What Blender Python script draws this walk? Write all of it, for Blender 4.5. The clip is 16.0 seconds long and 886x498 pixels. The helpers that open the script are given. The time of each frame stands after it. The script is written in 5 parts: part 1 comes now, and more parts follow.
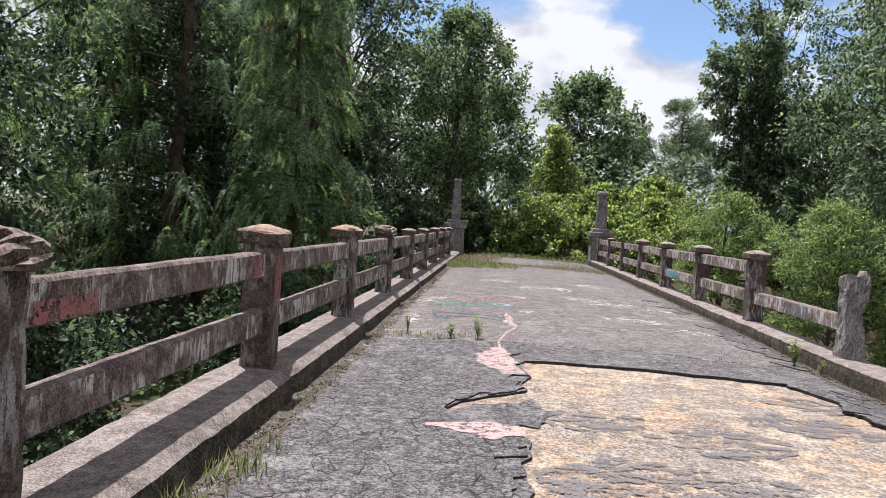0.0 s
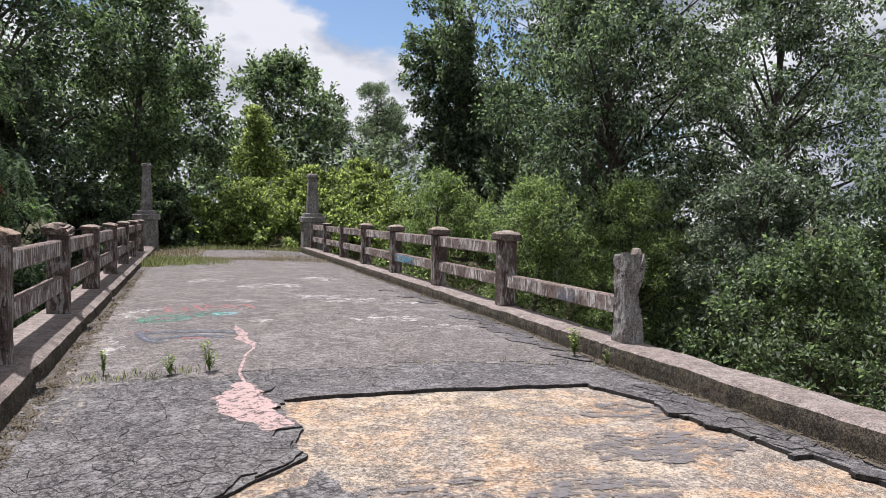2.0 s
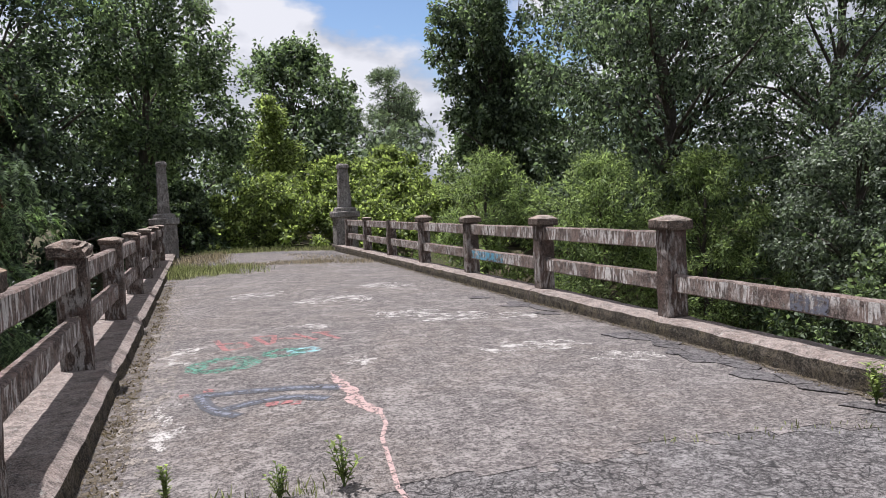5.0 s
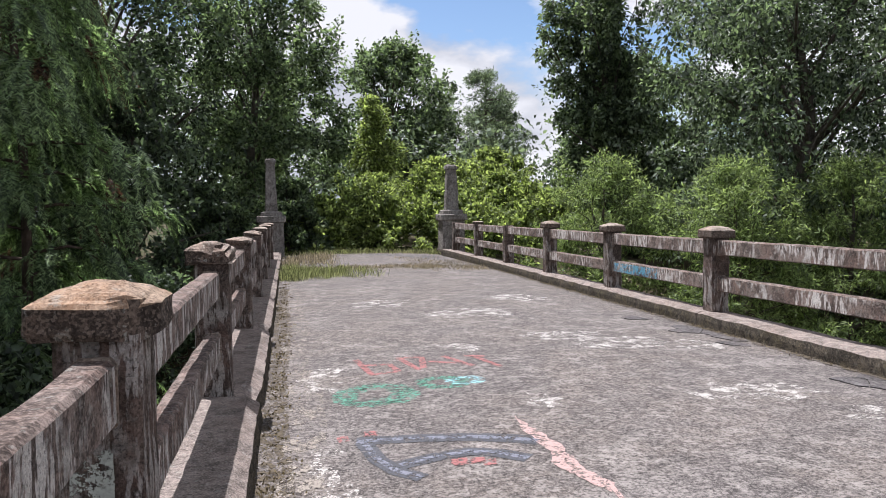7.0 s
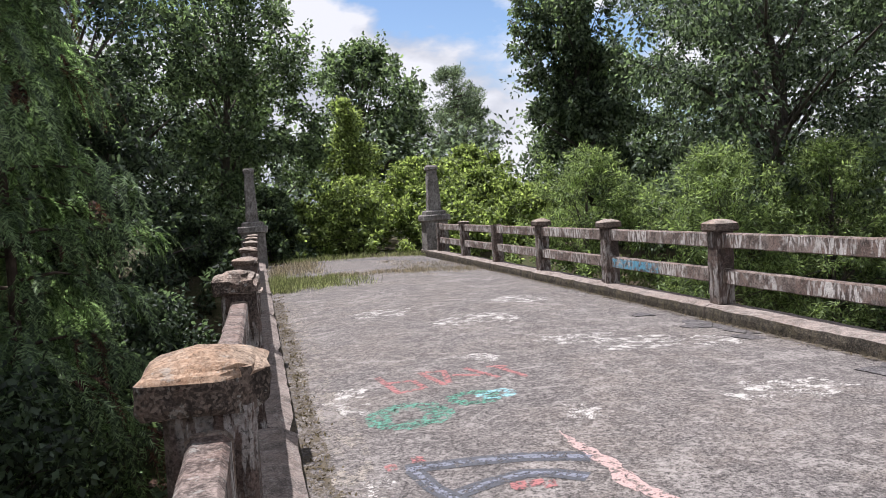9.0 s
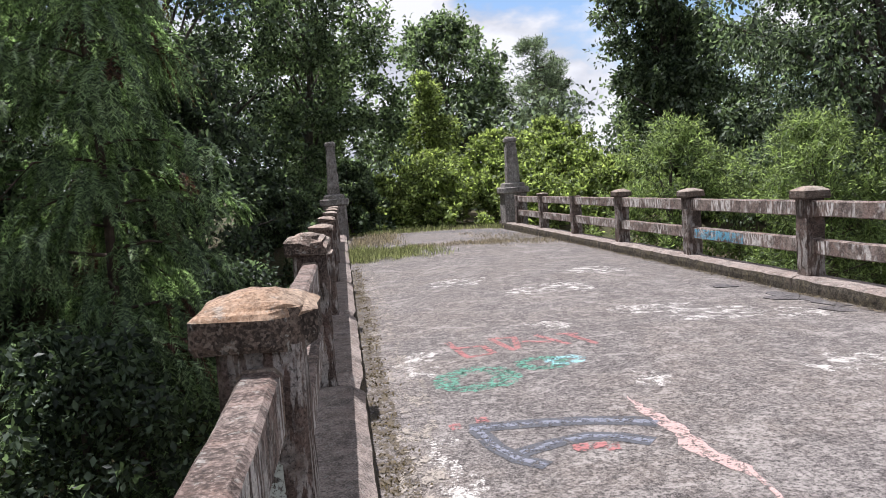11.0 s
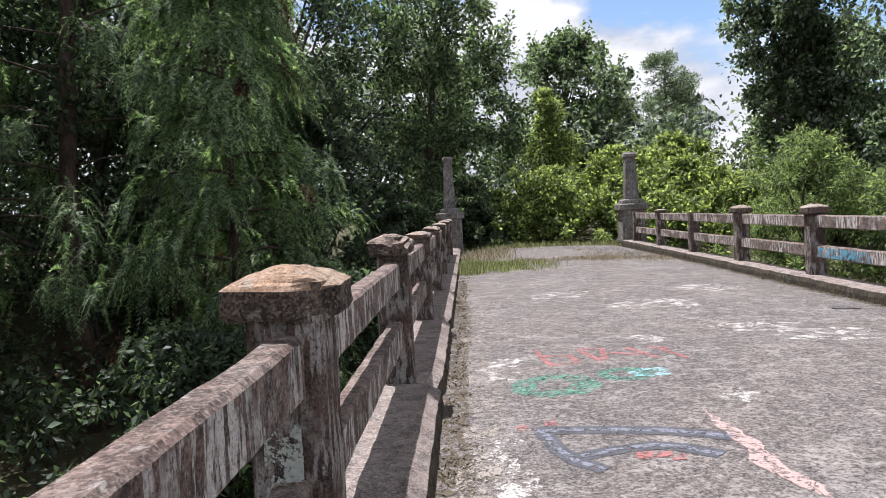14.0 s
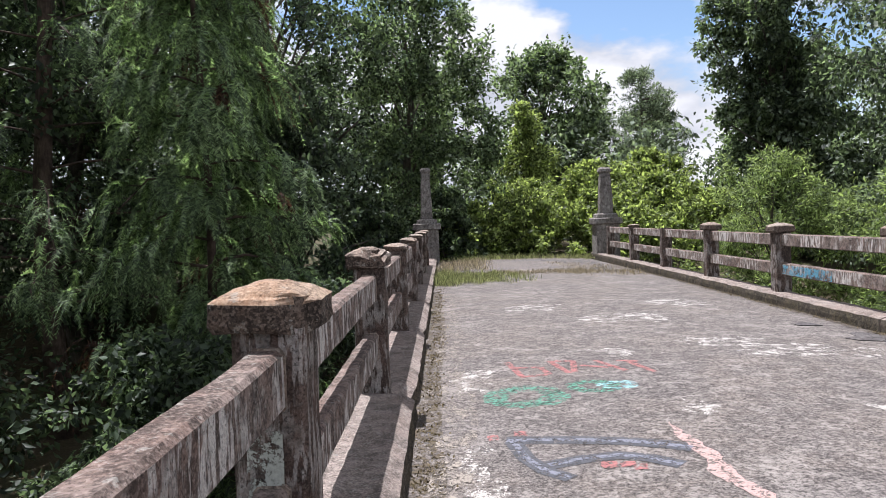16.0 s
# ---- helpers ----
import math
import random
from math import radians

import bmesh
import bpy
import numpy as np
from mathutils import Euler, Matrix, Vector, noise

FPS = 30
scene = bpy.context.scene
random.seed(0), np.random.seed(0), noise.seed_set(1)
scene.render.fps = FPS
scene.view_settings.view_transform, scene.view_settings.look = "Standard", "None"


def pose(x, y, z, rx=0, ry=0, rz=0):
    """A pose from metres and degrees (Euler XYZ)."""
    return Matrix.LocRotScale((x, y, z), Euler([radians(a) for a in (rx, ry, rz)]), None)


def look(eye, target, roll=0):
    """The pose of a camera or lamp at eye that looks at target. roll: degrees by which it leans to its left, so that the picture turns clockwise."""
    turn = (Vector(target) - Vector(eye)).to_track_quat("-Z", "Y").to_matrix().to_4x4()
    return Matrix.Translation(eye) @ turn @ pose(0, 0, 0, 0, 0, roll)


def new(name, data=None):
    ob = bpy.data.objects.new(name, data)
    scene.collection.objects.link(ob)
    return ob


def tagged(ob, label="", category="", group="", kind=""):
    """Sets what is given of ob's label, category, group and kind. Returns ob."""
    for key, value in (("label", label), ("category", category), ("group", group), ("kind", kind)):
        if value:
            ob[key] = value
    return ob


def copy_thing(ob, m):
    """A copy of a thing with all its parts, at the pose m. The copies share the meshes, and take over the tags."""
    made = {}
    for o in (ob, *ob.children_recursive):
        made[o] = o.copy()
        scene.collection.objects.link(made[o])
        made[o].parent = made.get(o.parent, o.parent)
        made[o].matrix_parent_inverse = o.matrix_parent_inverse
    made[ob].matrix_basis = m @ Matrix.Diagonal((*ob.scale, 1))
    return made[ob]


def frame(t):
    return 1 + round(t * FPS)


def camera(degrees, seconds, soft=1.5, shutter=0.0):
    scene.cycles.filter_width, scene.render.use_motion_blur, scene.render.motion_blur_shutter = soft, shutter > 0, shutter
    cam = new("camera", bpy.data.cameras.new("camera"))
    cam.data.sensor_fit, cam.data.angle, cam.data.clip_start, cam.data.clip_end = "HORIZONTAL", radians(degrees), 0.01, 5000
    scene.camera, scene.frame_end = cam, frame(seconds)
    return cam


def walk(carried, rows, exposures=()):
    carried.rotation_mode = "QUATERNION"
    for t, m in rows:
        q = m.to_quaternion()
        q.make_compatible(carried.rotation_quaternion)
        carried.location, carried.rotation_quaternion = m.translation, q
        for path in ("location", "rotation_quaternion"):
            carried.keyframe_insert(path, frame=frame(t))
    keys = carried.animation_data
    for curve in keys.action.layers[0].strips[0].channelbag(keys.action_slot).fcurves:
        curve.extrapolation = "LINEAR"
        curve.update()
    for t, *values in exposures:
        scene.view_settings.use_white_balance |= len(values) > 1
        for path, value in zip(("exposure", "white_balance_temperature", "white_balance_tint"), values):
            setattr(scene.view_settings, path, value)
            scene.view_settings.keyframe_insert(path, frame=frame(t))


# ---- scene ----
EXPOSURE, SUN, SKY = 0.62, 5.0, 0.050
cam = camera(63.4, 16.0, 0.6)
PATH = [
    (0, (-0.97, -2.025, 1.415), (-1.114, -0.032, 1.341), 3.6),
    (0.5, (-0.997, -1.625, 1.404), (-0.796, 0.364, 1.335), 1.4),
    (1, (-1.144, -1.211, 1.446), (-0.702, 0.737, 1.352), 0.8),
    (1.5, (-1.164, -0.706, 1.446), (-0.594, 1.209, 1.352), 0.9),
    (2, (-1.278, -0.141, 1.437), (-0.608, 1.741, 1.353), 1.0),
    (2.5, (-1.35, 0.372, 1.425), (-0.594, 2.222, 1.341), 1.1),
    (3, (-1.43, 0.959, 1.443), (-0.685, 2.812, 1.354), 0.6),
    (5.5, (-1.872, 3.175, 1.491), (-1.237, 5.067, 1.369), -2.5),
    (6, (-2.03, 3.526, 1.508), (-1.412, 5.424, 1.387), -2.2),
    (6.5, (-2.114, 3.866, 1.508), (-1.598, 5.794, 1.391), -0.2),
    (7, (-2.204, 4.168, 1.507), (-1.783, 6.12, 1.403), -0.6),
    (7.5, (-2.394, 4.306, 1.631), (-1.905, 6.243, 1.527), -4.6),
    (8, (-2.502, 4.325, 1.673), (-1.961, 6.247, 1.563), -4.4),
    (8.5, (-2.548, 4.352, 1.673), (-2.01, 6.275, 1.565), -3.8),
    (9, (-2.572, 4.358, 1.657), (-2.078, 6.293, 1.541), -3.6),
    (9.2, (-2.574, 4.35, 1.659), (-2.141, 6.299, 1.542), -3.7),
    (11.3, (-2.421, 4.331, 1.514), (-2.232, 6.314, 1.343), -4.0),
    (11.5, (-2.349, 4.295, 1.455), (-2.325, 6.289, 1.298), -3.9),
    (12, (-2.244, 4.226, 1.433), (-2.281, 6.22, 1.28), -3.1),
    (12.5, (-2.218, 4.211, 1.449), (-2.268, 6.206, 1.312), -3.0),
    (13, (-2.212, 4.225, 1.452), (-2.27, 6.22, 1.326), -2.9),
    (13.5, (-2.2, 4.23, 1.453), (-2.265, 6.225, 1.339), -2.9),
    (14, (-2.177, 4.222, 1.454), (-2.247, 6.218, 1.352), -3.0),
    (14.5, (-2.117, 4.187, 1.454), (-2.196, 6.183, 1.364), -3.2),
    (15, (-2.113, 4.175, 1.453), (-2.201, 6.171, 1.367), -3.0),
    (15.5, (-2.163, 4.122, 1.463), (-2.259, 6.118, 1.38), -2.9),
    (16, (-2.171, 4.074, 1.491), (-2.174, 6.073, 1.413), -1.9),
]
walk(cam, [(t, look(eye, target, roll)) for t, eye, target, roll in PATH], [(t, EXPOSURE + e, 6250, 14) for t, e in ((0.0, 0.05), (1.5, -0.08), (3.0, -0.18), (5.5, -0.09), (7.0, 0.0), (9.0, 0.0), (12.0, 0.12), (16.0, 0.12))])

# ---------------- world, sun ----------------
SUN_DIR = Vector((-0.21, 0.30, 1.0)).normalized()          # towards the sun
world = bpy.data.worlds.new("sky")
scene.world = world
world.use_nodes = True
wn, wl = world.node_tree.nodes, world.node_tree.links
wn.clear()
w_out = wn.new("ShaderNodeOutputWorld")
w_bg = wn.new("ShaderNodeBackground")
w_sky = wn.new("ShaderNodeTexSky")
w_sky.sky_type, w_sky.sun_disc = "NISHITA", False
w_sky.sun_elevation = math.asin(SUN_DIR.z)
w_sky.sun_rotation = math.atan2(SUN_DIR.x, SUN_DIR.y)
w_sky.air_density, w_sky.dust_density, w_sky.ozone_density = 1.0, 0.25, 2.0
w_co = wn.new("ShaderNodeTexCoord")
w_sep = wn.new("ShaderNodeSeparateXYZ")
wl.new(w_co.outputs["Generated"], w_sep.inputs[0])
w_map = wn.new("ShaderNodeMapping")                        # clouds: noise over the direction, flattened towards the horizon
w_map.inputs["Scale"].default_value = (1.0, 1.0, 2.0)
w_map.inputs["Location"].default_value = (0.43, 0.12, 0.3)
wl.new(w_co.outputs["Generated"], w_map.inputs[0])
w_n = wn.new("ShaderNodeTexNoise")
w_n.inputs["Scale"].default_value, w_n.inputs["Detail"].default_value, w_n.inputs["Roughness"].default_value = 3.0, 8, 0.55
wl.new(w_map.outputs[0], w_n.inputs["Vector"])
w_r = wn.new("ShaderNodeValToRGB")
w_r.color_ramp.elements[0].position, w_r.color_ramp.elements[1].position = 0.39, 0.47
wl.new(w_n.outputs[0], w_r.inputs[0])
w_n2 = wn.new("ShaderNodeTexNoise")
w_n2.inputs["Scale"].default_value, w_n2.inputs["Detail"].default_value = 6.0, 5
wl.new(w_map.outputs[0], w_n2.inputs["Vector"])
w_c = wn.new("ShaderNodeMix")
w_c.data_type = "RGBA"
w_c.inputs[6].default_value, w_c.inputs[7].default_value = (4.8, 5.3, 6.4, 1), (12.0, 12.1, 12.5, 1)
w_r2 = wn.new("ShaderNodeValToRGB")
w_r2.color_ramp.elements[0].position, w_r2.color_ramp.elements[1].position = 0.38, 0.58
wl.new(w_n2.outputs[0], w_r2.inputs[0])
wl.new(w_r2.outputs[0], w_c.inputs[0])
w_m = wn.new("ShaderNodeMix")
w_m.data_type = "RGBA"
wl.new(w_r.outputs[0], w_m.inputs[0])
w_air = wn.new("ShaderNodeVectorMath")
w_air.operation = "SCALE"
w_air.inputs["Scale"].default_value = 1.9
wl.new(w_sky.outputs[0], w_air.inputs[0])
wl.new(w_air.outputs[0], w_m.inputs[6])
wl.new(w_c.outputs[2], w_m.inputs[7])
wl.new(w_m.outputs[2], w_bg.inputs[0])
w_bg.inputs[1].default_value = SKY
wl.new(w_bg.outputs[0], w_out.inputs[0])
sun = new("sun", bpy.data.lights.new("sun", "SUN"))
sun.data.energy, sun.data.angle, sun.data.color = SUN, radians(0.6), (1.0, 0.98, 0.965)
sun.matrix_world = look(SUN_DIR * 60, (0, 0, 0))


# ---------------- materials ----------------
class Nodes:
    """A material's node tree, with short ways to add the usual nodes."""

    def __init__(self, name):
        self.mat = bpy.data.materials.new(name)
        self.mat.use_nodes = True
        self.n, self.l = self.mat.node_tree.nodes, self.mat.node_tree.links
        self.n.clear()
        self.out = self.n.new("ShaderNodeOutputMaterial")
        self.co = self.n.new("ShaderNodeTexCoord").outputs["Object"]

    def put(self, socket, value):
        if isinstance(value, bpy.types.NodeSocket):
            self.l.new(value, socket)
        elif isinstance(value, tuple) and len(value) == 3 and socket.type == "RGBA":
            socket.default_value = (*value, 1)
        else:
            socket.default_value = value

    def coords(self, scale, shift=False, loc=(0, 0, 0)):
        m = self.n.new("ShaderNodeMapping")
        m.inputs["Scale"].default_value = scale
        m.inputs["Location"].default_value = loc
        src = self.co
        if shift:
            a = self.n.new("ShaderNodeVectorMath")
            a.operation = "ADD"
            s = self.n.new("ShaderNodeVectorMath")
            s.operation = "SCALE"
            s.inputs[0].default_value = (13.0, 29.0, 7.0)
            self.l.new(self.n.new("ShaderNodeObjectInfo").outputs["Random"], s.inputs["Scale"])
            self.l.new(src, a.inputs[0])
            self.l.new(s.outputs[0], a.inputs[1])
            src = a.outputs[0]
        self.l.new(src, m.inputs[0])
        return m.outputs[0]

    def noise(self, co, scale, detail=5, rough=0.6, warp=0.0):
        t = self.n.new("ShaderNodeTexNoise")
        t.inputs["Scale"].default_value, t.inputs["Detail"].default_value = scale, detail
        t.inputs["Roughness"].default_value, t.inputs["Distortion"].default_value = rough, warp
        self.l.new(co, t.inputs["Vector"])
        return t.outputs[0]

    def ramp(self, v, lo, hi):
        r = self.n.new("ShaderNodeMapRange")
        r.inputs["From Min"].default_value, r.inputs["From Max"].default_value = lo, hi
        self.l.new(v, r.inputs[0])
        return r.outputs[0]

    def mul(self, a, b, op="MULTIPLY"):
        m = self.n.new("ShaderNodeMath")
        m.operation = op
        self.put(m.inputs[0], a)
        self.put(m.inputs[1], b)
        return m.outputs[0]

    def mix(self, f, a, b):
        m = self.n.new("ShaderNodeMix")
        m.data_type = "RGBA"
        self.put(m.inputs[0], f)
        self.put(m.inputs[6], a)
        self.put(m.inputs[7], b)
        return m.outputs[2]

    def bump(self, h, strength=0.5, dist=0.01, under=None):
        b = self.n.new("ShaderNodeBump")
        b.inputs["Strength"].default_value, b.inputs["Distance"].default_value = strength, dist
        self.l.new(h, b.inputs["Height"])
        if under is not None:
            self.l.new(under, b.inputs["Normal"])
        return b.outputs[0]

    def surface(self, colour, rough=0.85, normal=None, spec=0.3):
        p = self.n.new("ShaderNodeBsdfPrincipled")
        self.put(p.inputs["Base Color"], colour)
        self.put(p.inputs["Roughness"], rough)
        p.inputs["Specular IOR Level"].default_value = spec
        if normal is not None:
            self.l.new(normal, p.inputs["Normal"])
        self.l.new(p.outputs[0], self.out.inputs[0])
        return p


def concrete(name, light, dark, tint, streaks=0.0, shift=True, lichen=0.4, grime=0.6, pebbles=1.0):
    """Weathered concrete: exposed grit, two tones, black growth, a tint of old paint, pale drips down the sides."""
    k = Nodes(name)
    co = k.coords((1, 1, 1), shift)
    big = k.noise(co, 2.4, 6, 0.65)
    mid = k.noise(co, 13, 8, 0.72)
    fine = k.noise(co, 85, 5, 0.75)
    grit = k.noise(co, 230, 3, 0.7)
    c = k.mix(k.ramp(big, 0.42, 0.58), light, tint)
    c = k.mix(k.mul(k.ramp(mid, 0.46, 0.58), grime), c, dark)
    c = k.mix(k.mul(k.ramp(k.noise(k.coords((1, 1, 1), shift, (7, 3, 2)), 4.5, 7, 0.7), 0.50, 0.58), grime), c, dark)
    if streaks:
        s = k.noise(k.coords((26, 26, 5.0), shift), 1.0, 6, 0.65)
        area = k.ramp(k.noise(k.coords((1, 1, 1), shift, (3, 9, 4)), 2.6, 4), 0.44, 0.54)
        g = k.n.new("ShaderNodeNewGeometry")
        nz = k.n.new("ShaderNodeSeparateXYZ")
        k.l.new(g.outputs["True Normal"], nz.inputs[0])
        upright = k.ramp(k.mul(nz.outputs[2], 0.0, "ABSOLUTE"), 0.6, 0.3)
        c = k.mix(k.mul(k.mul(k.mul(k.ramp(s, 0.49, 0.54), area), streaks), upright), c, (0.68, 0.65, 0.62))
        s2 = k.noise(k.coords((10, 10, 3.6), shift, (8, 1, 2)), 1.0, 6, 0.70)
        c = k.mix(k.mul(k.mul(k.ramp(s2, 0.51, 0.60), 0.4), upright), c, tuple(0.6 * v for v in dark))
    c = k.mix(k.mul(k.ramp(fine, 0.47, 0.36), 0.75), c, tuple(0.55 * v for v in dark))
    c = k.mix(k.mul(k.ramp(fine, 0.53, 0.64), 0.55), c, tuple(min(1, 1.5 * v) for v in light))
    c = k.mix(k.mul(k.ramp(k.noise(k.coords((1, 1, 1), shift, (5, 2, 1)), 21, 6, 0.7), 0.58, 0.63), lichen), c, (0.46, 0.46, 0.42))
    stones = k.n.new("ShaderNodeTexVoronoi")
    stones.inputs["Scale"].default_value = 120
    k.l.new(co, stones.inputs["Vector"])
    tone = k.n.new("ShaderNodeSeparateColor")
    k.l.new(stones.outputs["Color"], tone.inputs[0])
    c = k.mix(k.mul(k.ramp(tone.outputs[0], 0.62, 0.70), 0.6 * pebbles), c, tuple(0.45 * v for v in dark))
    c = k.mix(k.mul(k.ramp(tone.outputs[1], 0.80, 0.86), 0.55 * pebbles), c, tuple(min(1, 1.45 * v) for v in light))
    n = k.bump(stones.outputs["Distance"], -0.5, 0.006)
    n = k.bump(grit, 0.35, 0.003, n)
    n = k.bump(fine, 0.9, 0.009, n)
    n = k.bump(mid, 0.5, 0.012, n)
    k.surface(c, 0.95, n, 0.15)
    return k.mat


M_RAIL = concrete("rail_concrete", (0.29, 0.232, 0.205), (0.056, 0.045, 0.040), (0.215, 0.150, 0.127), 1.0, True, 0.4, 0.7, 0.35)
M_POST = concrete("post_concrete", (0.17, 0.133, 0.114), (0.042, 0.033, 0.029), (0.12, 0.078, 0.065), 0.5, True, 0.12, 0.75, 0.45)
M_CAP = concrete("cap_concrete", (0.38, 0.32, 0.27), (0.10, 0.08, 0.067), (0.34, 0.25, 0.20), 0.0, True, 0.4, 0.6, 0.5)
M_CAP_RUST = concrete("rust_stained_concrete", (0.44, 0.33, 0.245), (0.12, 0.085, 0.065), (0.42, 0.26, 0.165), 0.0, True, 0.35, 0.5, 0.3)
M_CAP_SIDE = concrete("shaded_grimy_cap_side", (0.17, 0.135, 0.112), (0.045, 0.036, 0.031), (0.135, 0.095, 0.075), 0.0, True, 0.5, 0.8)
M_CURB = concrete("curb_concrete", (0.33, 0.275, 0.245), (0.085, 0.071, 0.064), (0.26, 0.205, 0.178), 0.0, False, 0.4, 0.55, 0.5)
M_CURB_FACE = concrete("mossy_shaded_curb_face", (0.115, 0.096, 0.076), (0.026, 0.023, 0.018), (0.10, 0.083, 0.05), 0.0, False, 0.15, 0.85)
M_PILLAR = concrete("pillar_concrete", (0.29, 0.27, 0.25), (0.075, 0.068, 0.064), (0.225, 0.19, 0.175), 0.4)
M_DECK_SIDE = concrete("deck_side_concrete", (0.22, 0.20, 0.18), (0.06, 0.055, 0.05), (0.17, 0.14, 0.13), 0.3, False)


def road_material(name, base, pale, dark, warm, streak=0.5, patch=0.5, extra=None, crack=0.0):
    """Worn road surface: stains, pale scuffs drawn out across the road, salt-and-pepper grit."""
    k = Nodes(name)
    co = k.coords((1, 1, 1))
    big = k.noise(co, 0.8, 6, 0.65, 0.5)
    mid = k.noise(k.coords((1, 1, 1), False, (4, 1, 0)), 3.0, 9, 0.72, 0.4)
    small = k.noise(k.coords((1, 1, 1), False, (1, 6, 0)), 12, 8, 0.75, 0.3)
    grit = k.noise(co, 46, 5, 0.8)
    fine = k.noise(co, 170, 3, 0.8)
    scuff = k.noise(k.coords((1.0, 1.15, 1), False, (2, 7, 0)), 1.7, 10, 0.74, 0.8)
    scuff2 = k.noise(k.coords((1.0, 1.2, 1), False, (9, 3, 0)), 5.5, 9, 0.76, 0.5)
    c = k.mix(k.ramp(big, 0.43, 0.57), base, warm)
    c = k.mix(k.mul(k.ramp(mid, 0.49, 0.57), patch), c, dark)
    if extra is not None:
        c = k.mix(k.mul(k.ramp(k.noise(k.coords((1, 1, 1), False, (6, 6, 0)), 0.85, 10, 0.74, 0.8), 0.485, 0.545), 0.9), c, extra[0])
        c = k.mix(k.mul(k.ramp(k.noise(k.coords((1, 1, 1), False, (1, 9, 0)), 4.6, 9, 0.75, 0.6), 0.515, 0.56), 0.85), c, extra[1])
    c = k.mix(k.mul(k.ramp(scuff, 0.54, 0.60), streak), c, pale)
    c = k.mix(k.mul(k.ramp(scuff2, 0.555, 0.60), streak), c, pale)
    c = k.mix(k.mul(k.ramp(small, 0.52, 0.58), 0.38), c, pale)
    c = k.mix(k.mul(k.ramp(small, 0.48, 0.42), 0.55), c, dark)
    pock = k.noise(k.coords((1, 1, 1), False, (3, 2, 0)), 26, 4, 0.8)
    c = k.mix(k.mul(k.ramp(pock, 0.46, 0.40), 0.42), c, tuple(0.7 * v for v in dark))
    c = k.mix(k.mul(k.ramp(pock, 0.56, 0.61), 0.36), c, pale)
    c = k.mix(k.mul(k.ramp(grit, 0.49, 0.41), 0.85), c, tuple(0.5 * v for v in dark))
    c = k.mix(k.mul(k.ramp(grit, 0.52, 0.60), 0.45), c, pale)
    c = k.mix(k.mul(k.ramp(fine, 0.53, 0.61), 0.34), c, tuple(min(1, 1.4 * v) for v in pale))
    n = k.bump(fine, 0.3, 0.003)
    n = k.bump(grit, 0.7, 0.007, n)
    n = k.bump(small, 0.5, 0.012, n)
    if crack:
        v = k.n.new("ShaderNodeTexVoronoi")
        v.feature = "DISTANCE_TO_EDGE"
        v.inputs["Scale"].default_value = crack
        w = k.n.new("ShaderNodeVectorMath")
        w.operation = "MULTIPLY_ADD"
        wt = k.n.new("ShaderNodeTexNoise")
        wt.inputs["Scale"].default_value, wt.inputs["Detail"].default_value = 7.0, 4
        k.l.new(co, wt.inputs["Vector"])
        k.l.new(wt.outputs[1], w.inputs[0])
        w.inputs[1].default_value = (0.16, 0.16, 0.0)
        k.l.new(co, w.inputs[2])
        k.l.new(w.outputs[0], v.inputs["Vector"])
        line = k.mul(k.ramp(v.outputs[0], 0.05, 0.015), k.ramp(k.noise(co, 1.6, 3), 0.43, 0.55))
        c = k.mix(k.mul(line, 0.85), c, (0.02, 0.019, 0.019))
        n = k.bump(line, -0.7, 0.01, n)
    k.surface(c, 0.95, n, 0.15)
    return k.mat


M_TOP = road_material("worn_grey_topping", (0.110, 0.096, 0.092), (0.315, 0.285, 0.265), (0.050, 0.044, 0.043), (0.128, 0.107, 0.095), 0.55, 0.65)
M_SLAB = road_material("cracked_dark_asphalt", (0.074, 0.067, 0.067), (0.31, 0.29, 0.28), (0.034, 0.031, 0.031), (0.092, 0.080, 0.076), 0.45, 0.7, None, 9.5)
M_BARE = road_material("bare_yellowish_concrete", (0.38, 0.285, 0.19), (0.54, 0.46, 0.365), (0.12, 0.094, 0.08), (0.38, 0.22, 0.11), 0.38, 0.85, ((0.145, 0.128, 0.124), (0.066, 0.058, 0.056)))
M_EDGE = road_material("broken_asphalt_edge", (0.035, 0.033, 0.033), (0.08, 0.075, 0.07), (0.022, 0.02, 0.02), (0.04, 0.037, 0.034), 0.3, 0.5)
M_CHUNK = road_material("broken_asphalt", (0.085, 0.078, 0.080), (0.22, 0.205, 0.20), (0.042, 0.038, 0.038), (0.105, 0.092, 0.088), 0.35, 0.6, None, 8.0)


